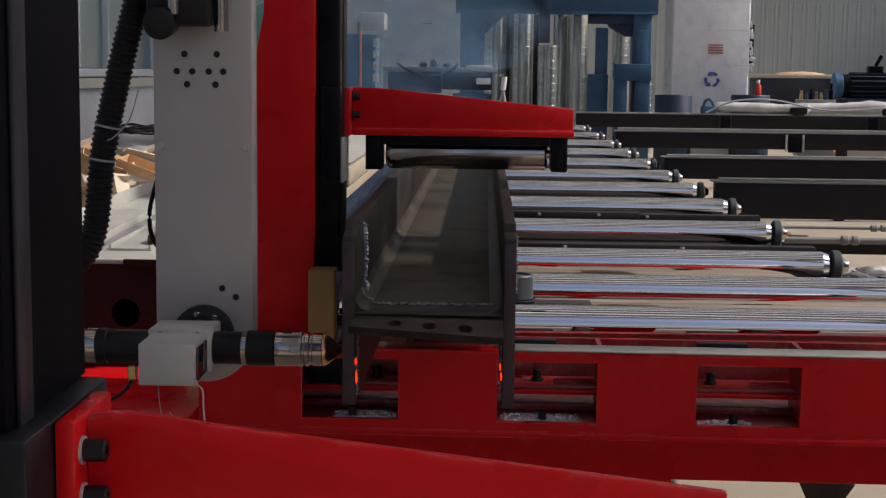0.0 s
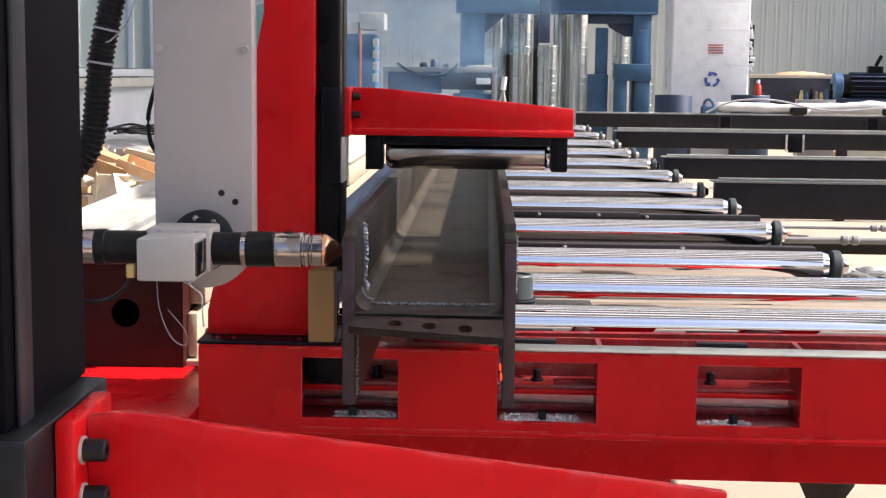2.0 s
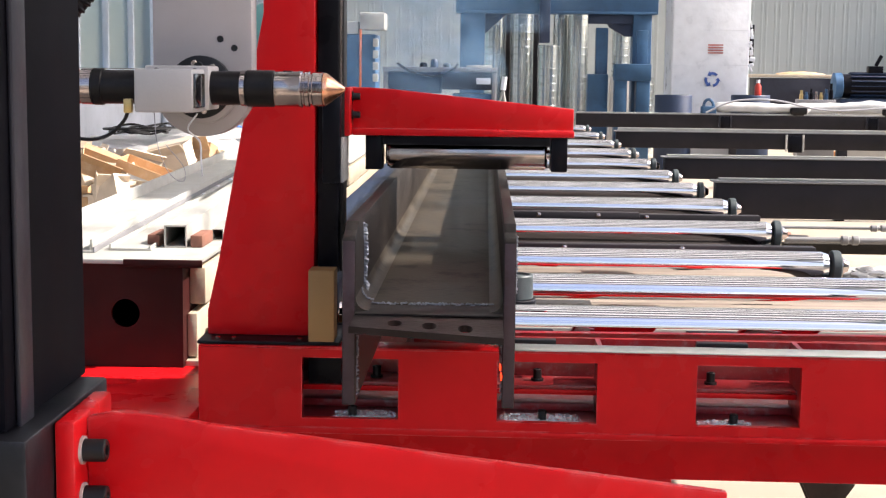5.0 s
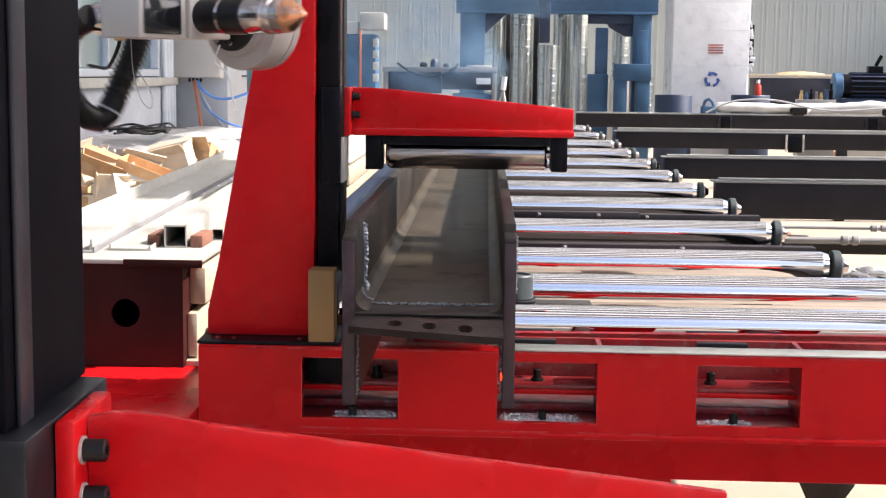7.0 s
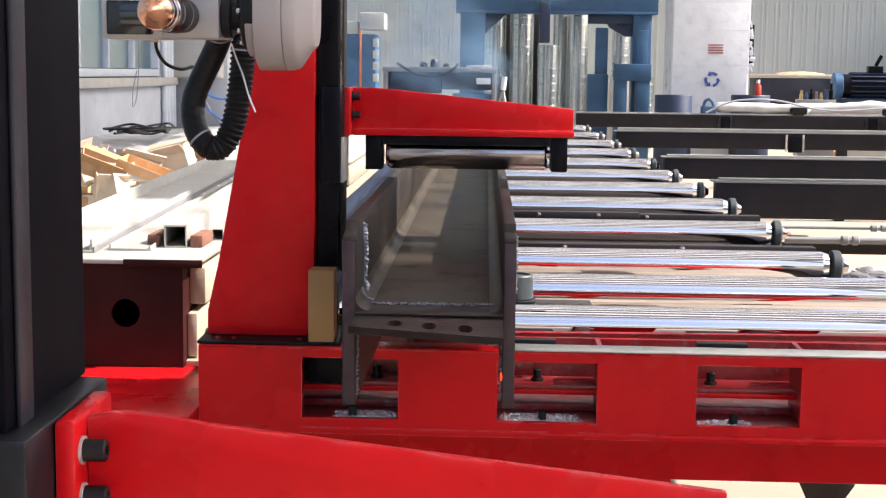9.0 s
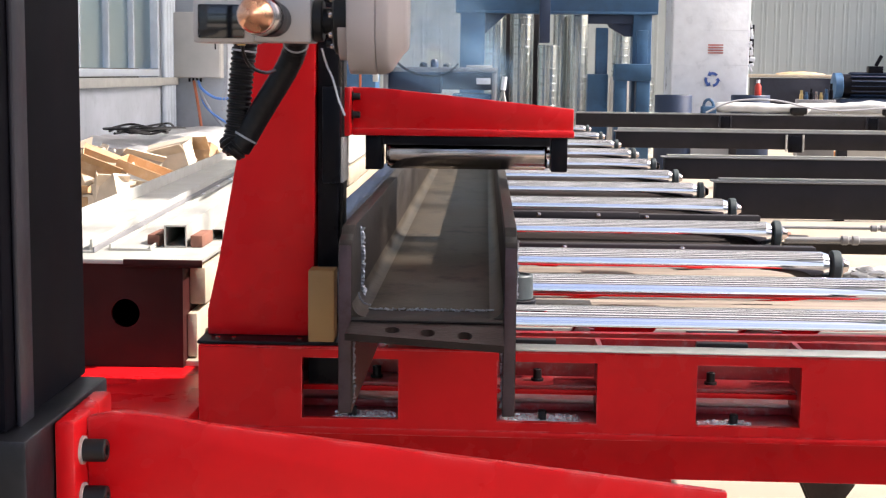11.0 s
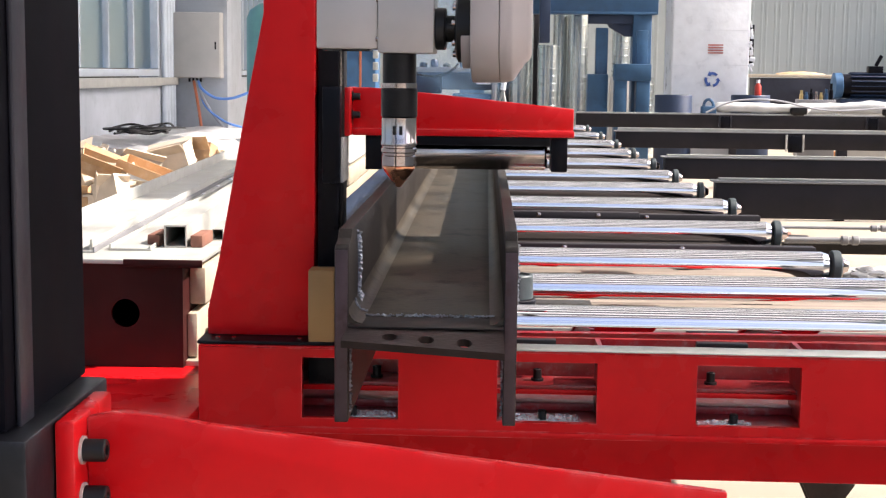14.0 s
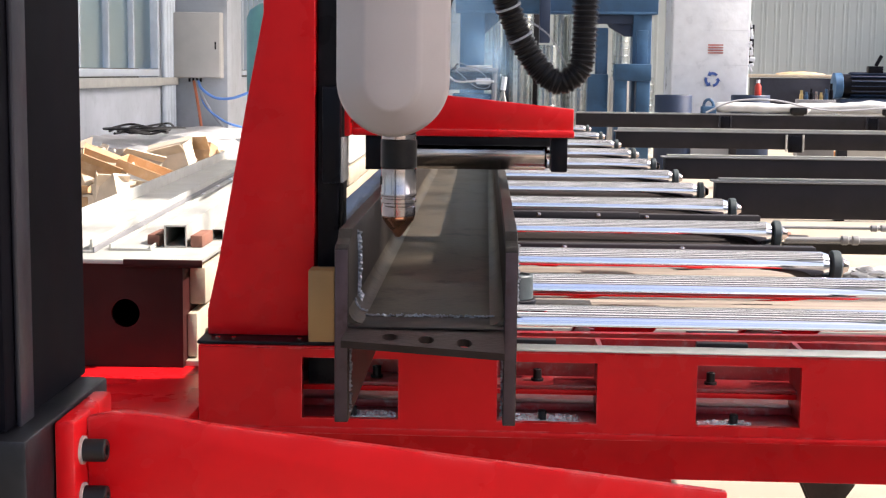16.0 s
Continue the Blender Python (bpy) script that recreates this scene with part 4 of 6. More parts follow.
def hose_poses(pts):
    """Poses of the segments along a curve through pts, at equal steps."""
    c = smooth([Vector(p) for p in pts], 14)
    out, acc, i, pos = [c[0]], 0.0, 0, c[0]
    while len(out) <= SEG_N and i < len(c) - 1:
        d = (c[i + 1] - pos).length
        if acc + d >= SEG_LEN:
            pos = pos + (c[i + 1] - pos) * ((SEG_LEN - acc) / d)
            out.append(pos)
            acc = 0.0
        else:
            acc += d
            pos = c[i + 1]
            i += 1
    while len(out) <= SEG_N:
        out.append(out[-1] + Vector((0, 0, SEG_LEN)))
    ref = Vector((1, 0.001, 0))
    ms = []
    for a, b in zip(out, out[1:]):
        z = (b - a).normalized()
        x = (ref - z * ref.dot(z)).normalized()
        ref = x
        ms.append(Matrix.Translation(a) @ Matrix((x, z.cross(x), z)).transposed().to_4x4())
    return ms


# droplets of glowing slag on the fresh cuts
DROPS = []


def drops():
    for x, y, z, h in ((-0.2275, 2.520, 0.907, 0.017), (-0.2285, 2.519, 0.937, 0.009), (0.036, 2.516, 0.914, 0.010), (0.034, 2.516, 0.932, 0.009)):
        b = bmnew()
        tmp = bmesh.new()
        bmesh.ops.create_icosphere(tmp, subdivisions=2, radius=1.0)
        for v in tmp.verts:
            k = 1 + 0.5 * noise.noise(v.co * 2 + Vector((x * 9, 0, z * 9)))
            v.co = Vector((v.co.x * 0.0019 * k, v.co.y * 0.003, v.co.z * h * 0.8 * k))
        join(b, tmp)
        bmesh.ops.translate(b, verts=b.verts, vec=(x, y, z))
        DROPS.append(solid("slag_drop", b, HOT, "glowing red-hot drop of cutting slag on the cut edge", "slag drop", "glowing slag drops", loc=(x, y, z)))


drops()


PUFFS = []


def smoke():
    """Wisps of cutting smoke drifting off behind the machine."""
    for k in range(4):
        me = bpy.data.meshes.new("smoke_wisp")
        tmp = bmesh.new()
        bmesh.ops.create_icosphere(tmp, subdivisions=4, radius=1.0)
        for v in tmp.verts:
            v.co *= 1 + 0.22 * noise.noise(v.co * 1.7 + Vector((k * 5, 0, 0)))
        tmp.to_mesh(me)
        tmp.free()
        finish(me, SMOKE, 180)
        o = new("smoke_wisp", me)
        o.scale = ((0.42, 0.5, 0.30), (0.34, 0.4, 0.22), (0.30, 0.4, 0.34), (0.50, 0.5, 0.24))[k]
        PUFFS.append(tagged(o, "thin blue wisp of cutting smoke in the air", "smoke", "smoke wisps"))


smoke()


# ---- beside the machine ----
def guide_roller():
    t = thing("guide_roller", (0.1, 4.0, 0.80), "dark vertical guide roller on a drilled steel plate", "guide roller")
    b = bmnew()
    box(b, -0.12, 0.314, 3.94, 4.09, 0.795, 0.806, 0.002)
    p = part("plate", b, STEEL, t)
    for x in (0.19, 0.235, 0.28):
        for y in (3.965, 4.02):
            b = bmnew()
            lathe(b, [(0, 0.007), (0.0008, 0.007), (0.0008, 0.0035), (0.0002, 0)], (x, y, 0.8058), (x, y, 0.9), 12)
            part("hole", b, BLACK_MATT, p)
    b = bmnew()
    cyl(b, (0.095, 4.0, 0.806), (0.095, 4.0, 0.822), 0.058, 32, 0.002)
    part("foot", b, BLACK, t)
    b = bmnew()
    lathe(b, [(0, 0.046), (0.003, 0.049), (0.066, 0.049), (0.070, 0.046), (0.070, 0.040), (0.064, 0.038), (0.064, 0)], (0.095, 4.0, 0.822), (0.095, 4.0, 1), 36)
    part("roller", b, CAST, t, "worn dark guide roller")


guide_roller()


def axis_beam():
    """Maroon box beam of the linear axis, holed end plate towards the machine."""
    t = thing("axis_beam", (-1.1, 3.85, 0.634), "maroon primed box beam with a round hole in its end plate", "beam")
    x0, x1, z0, z1, y = -1.50, -0.831, 0.6345, 0.925, 3.85
    tmp = bmesh.new()
    hx, hz, r, seg = -0.992, 0.786, 0.040, 32
    inner, outer = [], []
    for i in range(seg):
        a = 2 * math.pi * (i + 0.5) / seg
        ca, sa = math.cos(a), math.sin(a)
        inner.append(tmp.verts.new((hx + r * ca, y, hz + r * sa)))
        s = min(((x1 if ca > 0 else x0) - hx) / ca, ((z1 if sa > 0 else z0) - hz) / sa)
        outer.append(tmp.verts.new((hx + s * ca, y, hz + s * sa)))
    for i in range(seg):
        j = (i + 1) % seg
        tmp.faces.new((inner[i], outer[i], outer[j], inner[j]))
        u, w = outer[i], outer[j]
        if abs(u.co.x - w.co.x) > 1e-5 and abs(u.co.z - w.co.z) > 1e-5:
            cx = x1 if max(u.co.x, w.co.x) > x1 - 1e-5 else x0
            cz = z1 if max(u.co.z, w.co.z) > z1 - 1e-5 else z0
            tmp.faces.new((u, tmp.verts.new((cx, y, cz)), w))
    ext = bmesh.ops.extrude_face_region(tmp, geom=tmp.faces[:])
    bmesh.ops.translate(tmp, verts=[v for v in ext["geom"] if isinstance(v, bmesh.types.BMVert)], vec=(0, 0.015, 0))
    bmesh.ops.recalc_face_normals(tmp, faces=tmp.faces)
    b = bmnew()
    join(b, tmp)
    part("end_plate", b, MAROON, t, "maroon end plate with a round hole")
    b = bmnew()
    box(b, x0, x0 + 0.02, 3.866, 18, z0, z1)
    box(b, x1 - 0.02, x1, 3.866, 18, z0, z1 - 0.001)
    box(b, x0 + 0.021, x1 - 0.021, 3.866, 18, z0, z0 + 0.02)
    part("box_body", b, MAROON, t)
    b = bmnew()
    box(b, x0, x1 + 0.05, 3.83, 18, z1 + 0.001, z1 + 0.014, 0.002)
    part("top_plate", b, PALE_STEEL, t, "pale dusty top plate")
    b = bmnew()
    box(b, -0.99, x1 + 0.06, 3.822, 3.829, z1 - 0.006, z1 + 0.016, 0.002)
    part("top_lip", b, MAROON, t)
    # stepped cream rail brackets along the lit side
    for i in range(4):
        ya = 3.90 + i * 3.45
        b = bmnew()
        box(b, x1 + 0.001, x1 + 0.030, ya, ya + 3.44, 0.655, 0.78, 0.004)
        box(b, x1 + 0.001, x1 + 0.046, ya + 0.04, ya + 3.44, 0.80, 0.905, 0.004)
        part("side_bracket", b, CREAM, t, "cream bracket plate")
    b = bmnew()
    box(b, x1 + 0.001, x1 + 0.10, 3.87, 18, 0.6345, 0.650, 0.002)
    part("foot_flange", b, CREAM, t)
    for i in range(8):
        b = bmnew()
        socket_bolt(b, (x1 + 0.07, 3.92 + i * 0.3, 0.650), (x1 + 0.07, 3.92 + i * 0.3, 0.675), 0.012)
        part("bolt", b, BLACK_MATT, t)


axis_beam()


def long_channel(name, label, x, y, turn, w, h, length, material, z, wall):
    """An open steel channel lying flat: base and two lips."""
    t = thing(name, (0, 0, 0), label, "channel", "steel sections on the beam")
    b = bmnew()
    box(b, -w / 2, w / 2, 0, length, 0, wall, 0.0008)
    part("channel_base", b, material, t)
    for x0, top in ((-w / 2, h), (w / 2 - wall, h * 0.7)):
        b = bmnew()
        box(b, x0, x0 + wall, 0, length, wall + 0.0002, top, 0.0008)
        part("channel_lip", b, material, t)
    if w > 0.2:
        # thin grey strip draws the shadow line beside the channel
        b = bmnew()
        box(b, w / 2 + 0.0005, w / 2 + 0.005, 0, length, 0, 0.016, 0.001)
        part("edge_strip", b, PANEL_D, t, "grey strip standing for the shadow gap along the channel's edge")
        for i in range(14):
            b = bmnew()
            lathe(b, [(0, 0.011), (0.008, 0.010), (0.012, 0.005)], (w / 2 + 0.022, 0.25 + 0.42 * i, -0.004), (w / 2 + 0.022, 0.25 + 0.42 * i, 1), 12)
            part("bolt", b, WRAP, t, "pale bolt head")
    t.location, t.rotation_euler = (x, y, z), (0, 0, radians(turn))
    return t


def square_tube(x, y, turn, s, length, z):
    b = bmnew()
    k = s * 0.07
    box(b, -s / 2, s / 2, 0, length, s - k, s)
    box(b, -s / 2, s / 2, 0, length, 0, k)
    box(b, -s / 2, -s / 2 + k, 0, length, k, s - k)
    box(b, s / 2 - k, s / 2, 0, length, k, s - k)
    o = solid("square_tube", b, PALE_STEEL, "pale primed square steel tube lying on the beam", "steel tube", "steel sections on the beam")
    o.location, o.rotation_euler = (x, y, z), (0, 0, radians(turn))


long_channel("steel_channel", "long white primed steel channel lying on the beam", -1.215, 3.95, 2.6, 0.21, 0.055, 9.0, PALE_STEEL, 0.940, 0.008)
long_channel("steel_channel", "flat pale steel strip lying on the beam", -1.02, 4.02, 2.0, 0.12, 0.018, 8.0, PALE_STEEL, 0.940, 0.006)
square_tube(-0.905, 4.10, 3.2, 0.066, 6.0, 0.940)
square_tube(-0.818, 4.30, 3.2, 0.034, 5.0, 0.940)
for x, y in ((-0.975, 4.12), (-0.845, 4.11)):
    b = bmnew()
    box(b, x - 0.018, x + 0.018, y, y + 0.16, 0.940, 0.975, 0.003)
    solid("wood_block", b, WOOD, "small brown wooden packing block beside the tube", "wood block", "packing blocks", loc=(x, y, 0.94))


# ---- store along the side wall ----
def carton(x, y, z, w, d, h, rz, rx, ry, material, label, flaps=True):
    t = new("carton")
    tagged(t, label, "carton", "cartons in the heap")
    k = 0.008
    def add(name, bm):
        me = bpy.data.meshes.new(name)
        bm.to_mesh(me)
        bm.free()
        finish(me, material)
        o = new(name, me)
        o.parent = t
    b = bmnew()
    box(b, -w / 2, w / 2, -d / 2, d / 2, 0, k)
    box(b, -w / 2, w / 2, -d / 2, -d / 2 + k, k, h)
    box(b, -w / 2, w / 2, d / 2 - k, d / 2, k, h)
    box(b, -w / 2, -w / 2 + k, -d / 2 + k, d / 2 - k, k, h)
    box(b, w / 2 - k, w / 2, -d / 2 + k, d / 2 - k, k, h)
    add("carton_body", b)
    if flaps:
        for s in (-1, 1):
            b = bmnew()
            box(b, -w / 2, w / 2, -d * 0.24, d * 0.24, -k / 2, k / 2, turn=pose(0, 0, 0, s * random.Random(int(x * 99)).uniform(20, 60)))
            bmesh.ops.translate(b, verts=b.verts, vec=(0, s * (d / 2 + d * 0.16), h - d * 0.08))
            add("flap", b)
    t.matrix_world = pose(x, y, z, rx, ry, rz)


rnd = random.Random(11)
for layer, (z, n, y0, y1, xa, xb) in enumerate(((0.0, 12, 12.6, 15.2, -4.4, -2.3), (0.26, 16, 12.9, 15.0, -4.3, -2.4), (0.46, 13, 13.2, 14.9, -4.2, -2.6))):
    for i in range(n):
        x, y = xa + (xb - xa) * (i + rnd.uniform(0.1, 0.9)) / n, rnd.uniform(y0, y1)
        if layer == 0:
            w, d, h = rnd.uniform(0.45, 0.7), rnd.uniform(0.35, 0.5), rnd.uniform(0.24, 0.30)
        else:
            w, d, h = rnd.uniform(0.16, 0.52), rnd.uniform(0.14, 0.34), rnd.uniform(0.08, 0.24)
        m = GREEN if layer and i % 8 == 3 else (CARD if (i + layer) % 3 == 0 else CARD_PALE)
        if m is GREEN:
            w, d, h = 0.22, 0.16, 0.10
        k = 0 if layer == 0 else 24
        carton(x, y, z, w, d, h, rnd.uniform(-60, 60), rnd.uniform(-k, k), rnd.uniform(-k, k), m,
               "small dark green carton lying in the heap" if m is GREEN else "torn brown cardboard carton lying in a heap", layer > 0 and i % 2 == 0)


def sheet_stack():
    """Plastic-covered stack by the wall with a rumpled top."""
    nx, ny = 40, 90
    b = bmnew()
    rows = []
    for j in range(ny + 1):
        row = []
        for i in range(nx + 1):
            x, y = -5.0 + 1.9 * i / nx, 15.9 + 6.6 * j / ny
            z = 0.56 + 0.09 * noise.noise((x * 1.3, y * 0.9, 0)) + 0.05 * noise.noise((x * 4, y * 3, 3))
            if i == nx or j == 0:
                z = 0.0
            row.append(b.verts.new((x, y, z)))
        rows.append(row)
    for j in range(ny):
        for i in range(nx):
            b.faces.new((rows[j][i], rows[j][i + 1], rows[j + 1][i + 1], rows[j + 1][i]))
    solid("plastic_cover", b, SHEET, "rumpled white plastic sheeting spread along the wall", "plastic cover", loc=(-4.0, 16, 0))


sheet_stack()


def cable(name, pts, r, material, label, group=""):
    b = bmnew()
    tube(b, pts, r)
    return solid(name, b, material, label, "cable", group, loc=pts[0])


rnd = random.Random(3)
for i in range(9):
    cx, cy = -4.35 + rnd.uniform(-0.2, 0.2), 17.6 + rnd.uniform(-0.4, 0.4)
    pts = [(cx + 0.34 * math.cos(a + i) * rnd.uniform(0.5, 1.3), cy + 0.6 * math.sin(a + i) * rnd.uniform(0.5, 1.2), 0.66 + 0.10 * rnd.random()) for a in (0, 1, 2, 3, 4, 5)]
    cable("cable_coil", pts, 0.014, RUBBER, "tangled black cable lying on white sheeting", "tangled cables")


def wall_cabinet():
    t = thing("pier", (-4.6, 22.7, 0), "grey plastered pier standing out from the side wall", "pier", kind="structure")
    b = bmnew()
    box(b, -4.998, -4.12, 22.60, 23.0, 0, ROOF_Z - 0.01, 0.01)
    part("pier_body", b, WALLG, t)
    c = thing("electrical_cabinet", (-4.55, 22.4, 1.33), "grey sheet-steel electrical cabinet fixed to the pier", "cabinet")
    b = bmnew()
    box(b, -4.93, -4.18, 22.34, 22.598, 1.33, 2.36, 0.01)
    part("cabinet_body", b, PANEL, c)
    b = bmnew()
    box(b, -4.92, -4.19, 22.312, 22.338, 1.34, 2.35, 0.008)
    part("door", b, PANEL, c)
    b = bmnew()
    box(b, -4.27, -4.245, 22.30, 22.311, 1.78, 1.90, 0.004)
    part("latch", b, BLACK, c)
    for k in range(4):
        b = bmnew()
        x = -4.70 + 0.06 * k
        cyl(b, (x, 22.45, 1.27), (x, 22.45, 1.33), 0.018, 12)
        part("cable_gland", b, BLACK, c)
    for y in (21.75, 21.95, 22.15, 22.35):
        b = bmnew()
        cyl(b, (-4.94, y, 0.55), (-4.94, y, ROOF_Z - 0.1), 0.045, 14)
        solid("down_pipe", b, FRAME, "pale vertical pipe running up the side wall", "pipe", "wall pipes", loc=(-4.94, y, 0.55))
    y = 22.2
    cable("supply_cable", [(-4.55, 22.4, 1.28), (-4.45, y, 1.16), (-4.25, y, 1.03), (-4.0, y, 1.02), (-3.75, y, 1.10), (-3.5, y, 1.2)], 0.022, CABLEBLUE, "blue cable sagging from the electrical cabinet")
    cable("supply_cable", [(-4.58, 22.4, 1.28), (-4.45, y, 1.05), (-4.3, y, 0.8), (-4.1, y, 0.55), (-3.9, y, 0.4)], 0.022, CABLEGREY, "grey cable hanging from the electrical cabinet")
    cable("supply_cable", [(-4.57, 22.4, 1.28), (-4.4, y, 0.9), (-4.1, y, 0.66), (-3.8, y, 0.56)], 0.018, CABLEBLUE, "thin blue cable hanging from the electrical cabinet")
    cable("supply_cable", [(-4.62, 22.4, 1.28), (-4.53, y, 1.0), (-4.50, y, 0.8), (-4.47, y, 0.58)], 0.024, CABLERED, "orange cable hanging from the electrical cabinet")
    b = bmnew()
    lathe(b, [(0, 0.40), (0.03, 0.43), (2.35, 0.43), (2.50, 0.37), (2.62, 0.20), (2.66, 0.0)], (-3.95, 26, 0.05), (-3.95, 26, 4), 36)
    t = thing("pressure_tank", (-3.95, 26, 0), "tall teal painted pressure tank with a domed top", "tank")
    part("tank_body", b, TEAL, t)
    for k in range(3):
        a = k * 2.1
        b = bmnew()
        cyl(b, (-3.95 + 0.36 * math.cos(a), 26 + 0.36 * math.sin(a), 0), (-3.95 + 0.36 * math.cos(a), 26 + 0.36 * math.sin(a), 0.2), 0.03, 10)
        part("leg", b, TEAL, t)
    b = bmnew()
    cyl(b, (-3.95, 26, 2.70), (-3.95, 26, 2.84), 0.03, 12)
    part("valve", b, BRASS, t)


wall_cabinet()


# ---- transfer rails ----
def transfer_rail(y, x0, z0, z1, stops):
    t = thing("transfer_rail", (x0, y, 0), "long dark steel transfer rail beside the roller line", "rail", "transfer rails")
    b = bmnew()
    box(b, x0, 9.5, y, y + 0.11, z0, z1 - 0.0105, 0.004)
    part("rail_body", b, RAIL_DARK, t)
    b = bmnew()
    box(b, x0 - 0.02, 9.5, y - 0.022, y + 0.13, z1 - 0.010, z1, 0.002)
    part("rail_cap", b, PANEL_D, t, "worn grey cap plate")
    b = bmnew()
    box(b, x0 + 0.02, 9.5, y + 0.02, y + 0.08, z1 + 0.0005, z1 + (0.030 if y == 14.5 else 0.014), 0.002)
    part("chain_track", b, PALE_STEEL, t, "pale strip along the rail's top")
    for x in (x0 + 2.3, x0 + 5.2, x0 + 7.6):
        b = bmnew()
        box(b, x - 0.05, x + 0.05, y + 0.005, y + 0.105, 0, z0, 0.004)
        part("leg", b, RAIL_DARK, t)
    for x in stops:
        s = thing("rail_stop", (x, y - 0.02, z1), "dark steel stop clamped over the transfer rail", "stop", "rail stops")
        for k in (0, 0.17):
            b = bmnew()
            box(b, x + k, x + k + 0.016, y - 0.055, y - 0.024, z1 - 0.19, z1 - 0.02, 0.003)
            part("cheek", b, DARK_GREY if y > 20 else PANEL, s)
        b = bmnew()
        box(b, x + 0.028, x + 0.168, y - 0.045, y - 0.024, z1 - 0.20, z1 - 0.03, 0.003)
        part("stop_plate", b, BLACK, s)


transfer_rail(20.8, 1.33, 0.70, 0.906, (3.40, 5.53))
transfer_rail(14.5, 1.34, 0.724, 0.897, (3.05,))
transfer_rail(10.3, 1.31, 0.716, 0.876, ())
transfer_rail(8.0, 1.31, 0.663, 0.874, ())


def floor_pipe(y, x0, z, r, couplings, group="pipes beside the rails"):
    t = thing("pipe_run", (x0, y, 0), "dull grey pipe with couplings running beside the rails", "pipe", group)
    b = bmnew()
    cyl(b, (x0, y, z), (9.4, y, z), r, 18)
    part("pipe", b, PANEL_D, t)
    for x in couplings:
        b = bmnew()
        lathe(b, [(0, r + 0.004), (0.006, r + 0.012), (0.04, r + 0.012), (0.046, r + 0.004), (0.066, r + 0.004), (0.072, r + 0.012), (0.106, r + 0.012), (0.112, r + 0.004)], (x, y, z), (x + 1, y, z), 18)
        part("coupling", b, PANEL_D, t)
    for x in (3.9, 6.0, 8.5):
        b = bmnew()
        box(b, x - 0.03, x + 0.03, y - 0.03, y + 0.03, 0, z - r)
        part("support", b, STEEL, t)


floor_pipe(9.0, 1.92, 0.432, 0.019, (2.275, 4.4))
floor_pipe(9.6, 2.02, 0.448, 0.011, (2.62, 4.9))
t = thing("cable_tray", (1.95, 9.05, 0), "brown rusty steel tray below the pipe", "cable tray")
b = bmnew()
box(b, 1.93, 9.4, 9.06, 9.16, 0.335, 0.400, 0.004)
part("tray_body", b, STEEL, t)
for x in (3.2, 5.4, 7.6):
    b = bmnew()
    box(b, x, x + 0.06, 9.07, 9.15, 0.0, 0.3345, 0.003)
    part("leg", b, RAIL_DARK, t)
b = bmnew()
box(b, 6.1, 9.2, 25.9, 26.1, 0.0, 0.12, 0.01)
solid("steel_bar", b, ORANGE, "orange primed steel bar lying on the floor", "steel bar", loc=(6.1, 26, 0))
rnd = random.Random(21)
for i in range(12):
    x, y = rnd.uniform(1.7, 2.9), rnd.uniform(11.6, 12.6)
    b = bmnew()
    s = rnd.uniform(0.06, 0.14)
    box(b, x - s, x + s, y - s * 0.6, y + s * 0.6, 0.0, s, 0.012, 2, pose(0, 0, 0, 0, 0, rnd.uniform(0, 90)))
    solid("offcut", b, (CREAM, RAIL_DARK, WOOD)[i % 3], "rough offcut lying on the floor between the rails", "offcut", "offcuts on the floor", loc=(x, y, 0))
b = bmnew()
tmp = bmesh.new()
bmesh.ops.create_icosphere(tmp, subdivisions=4, radius=1.0)
for v in tmp.verts:
    k = 1 + 0.35 * noise.noise(v.co * 2.2) + 0.15 * noise.noise(v.co * 6)
    v.co = Vector((v.co.x * 0.20 * k, v.co.y * 0.18 * k, max(0.0, v.co.z) * 0.07 * k))
join(b, tmp)
bmesh.ops.translate(b, verts=b.verts, vec=(2.86, 10.45, 0.0))
solid("plastic_bag", b, SHEET, "crumpled clear plastic bag lying on the floor", "plastic bag", loc=(2.8, 10.2, 0))


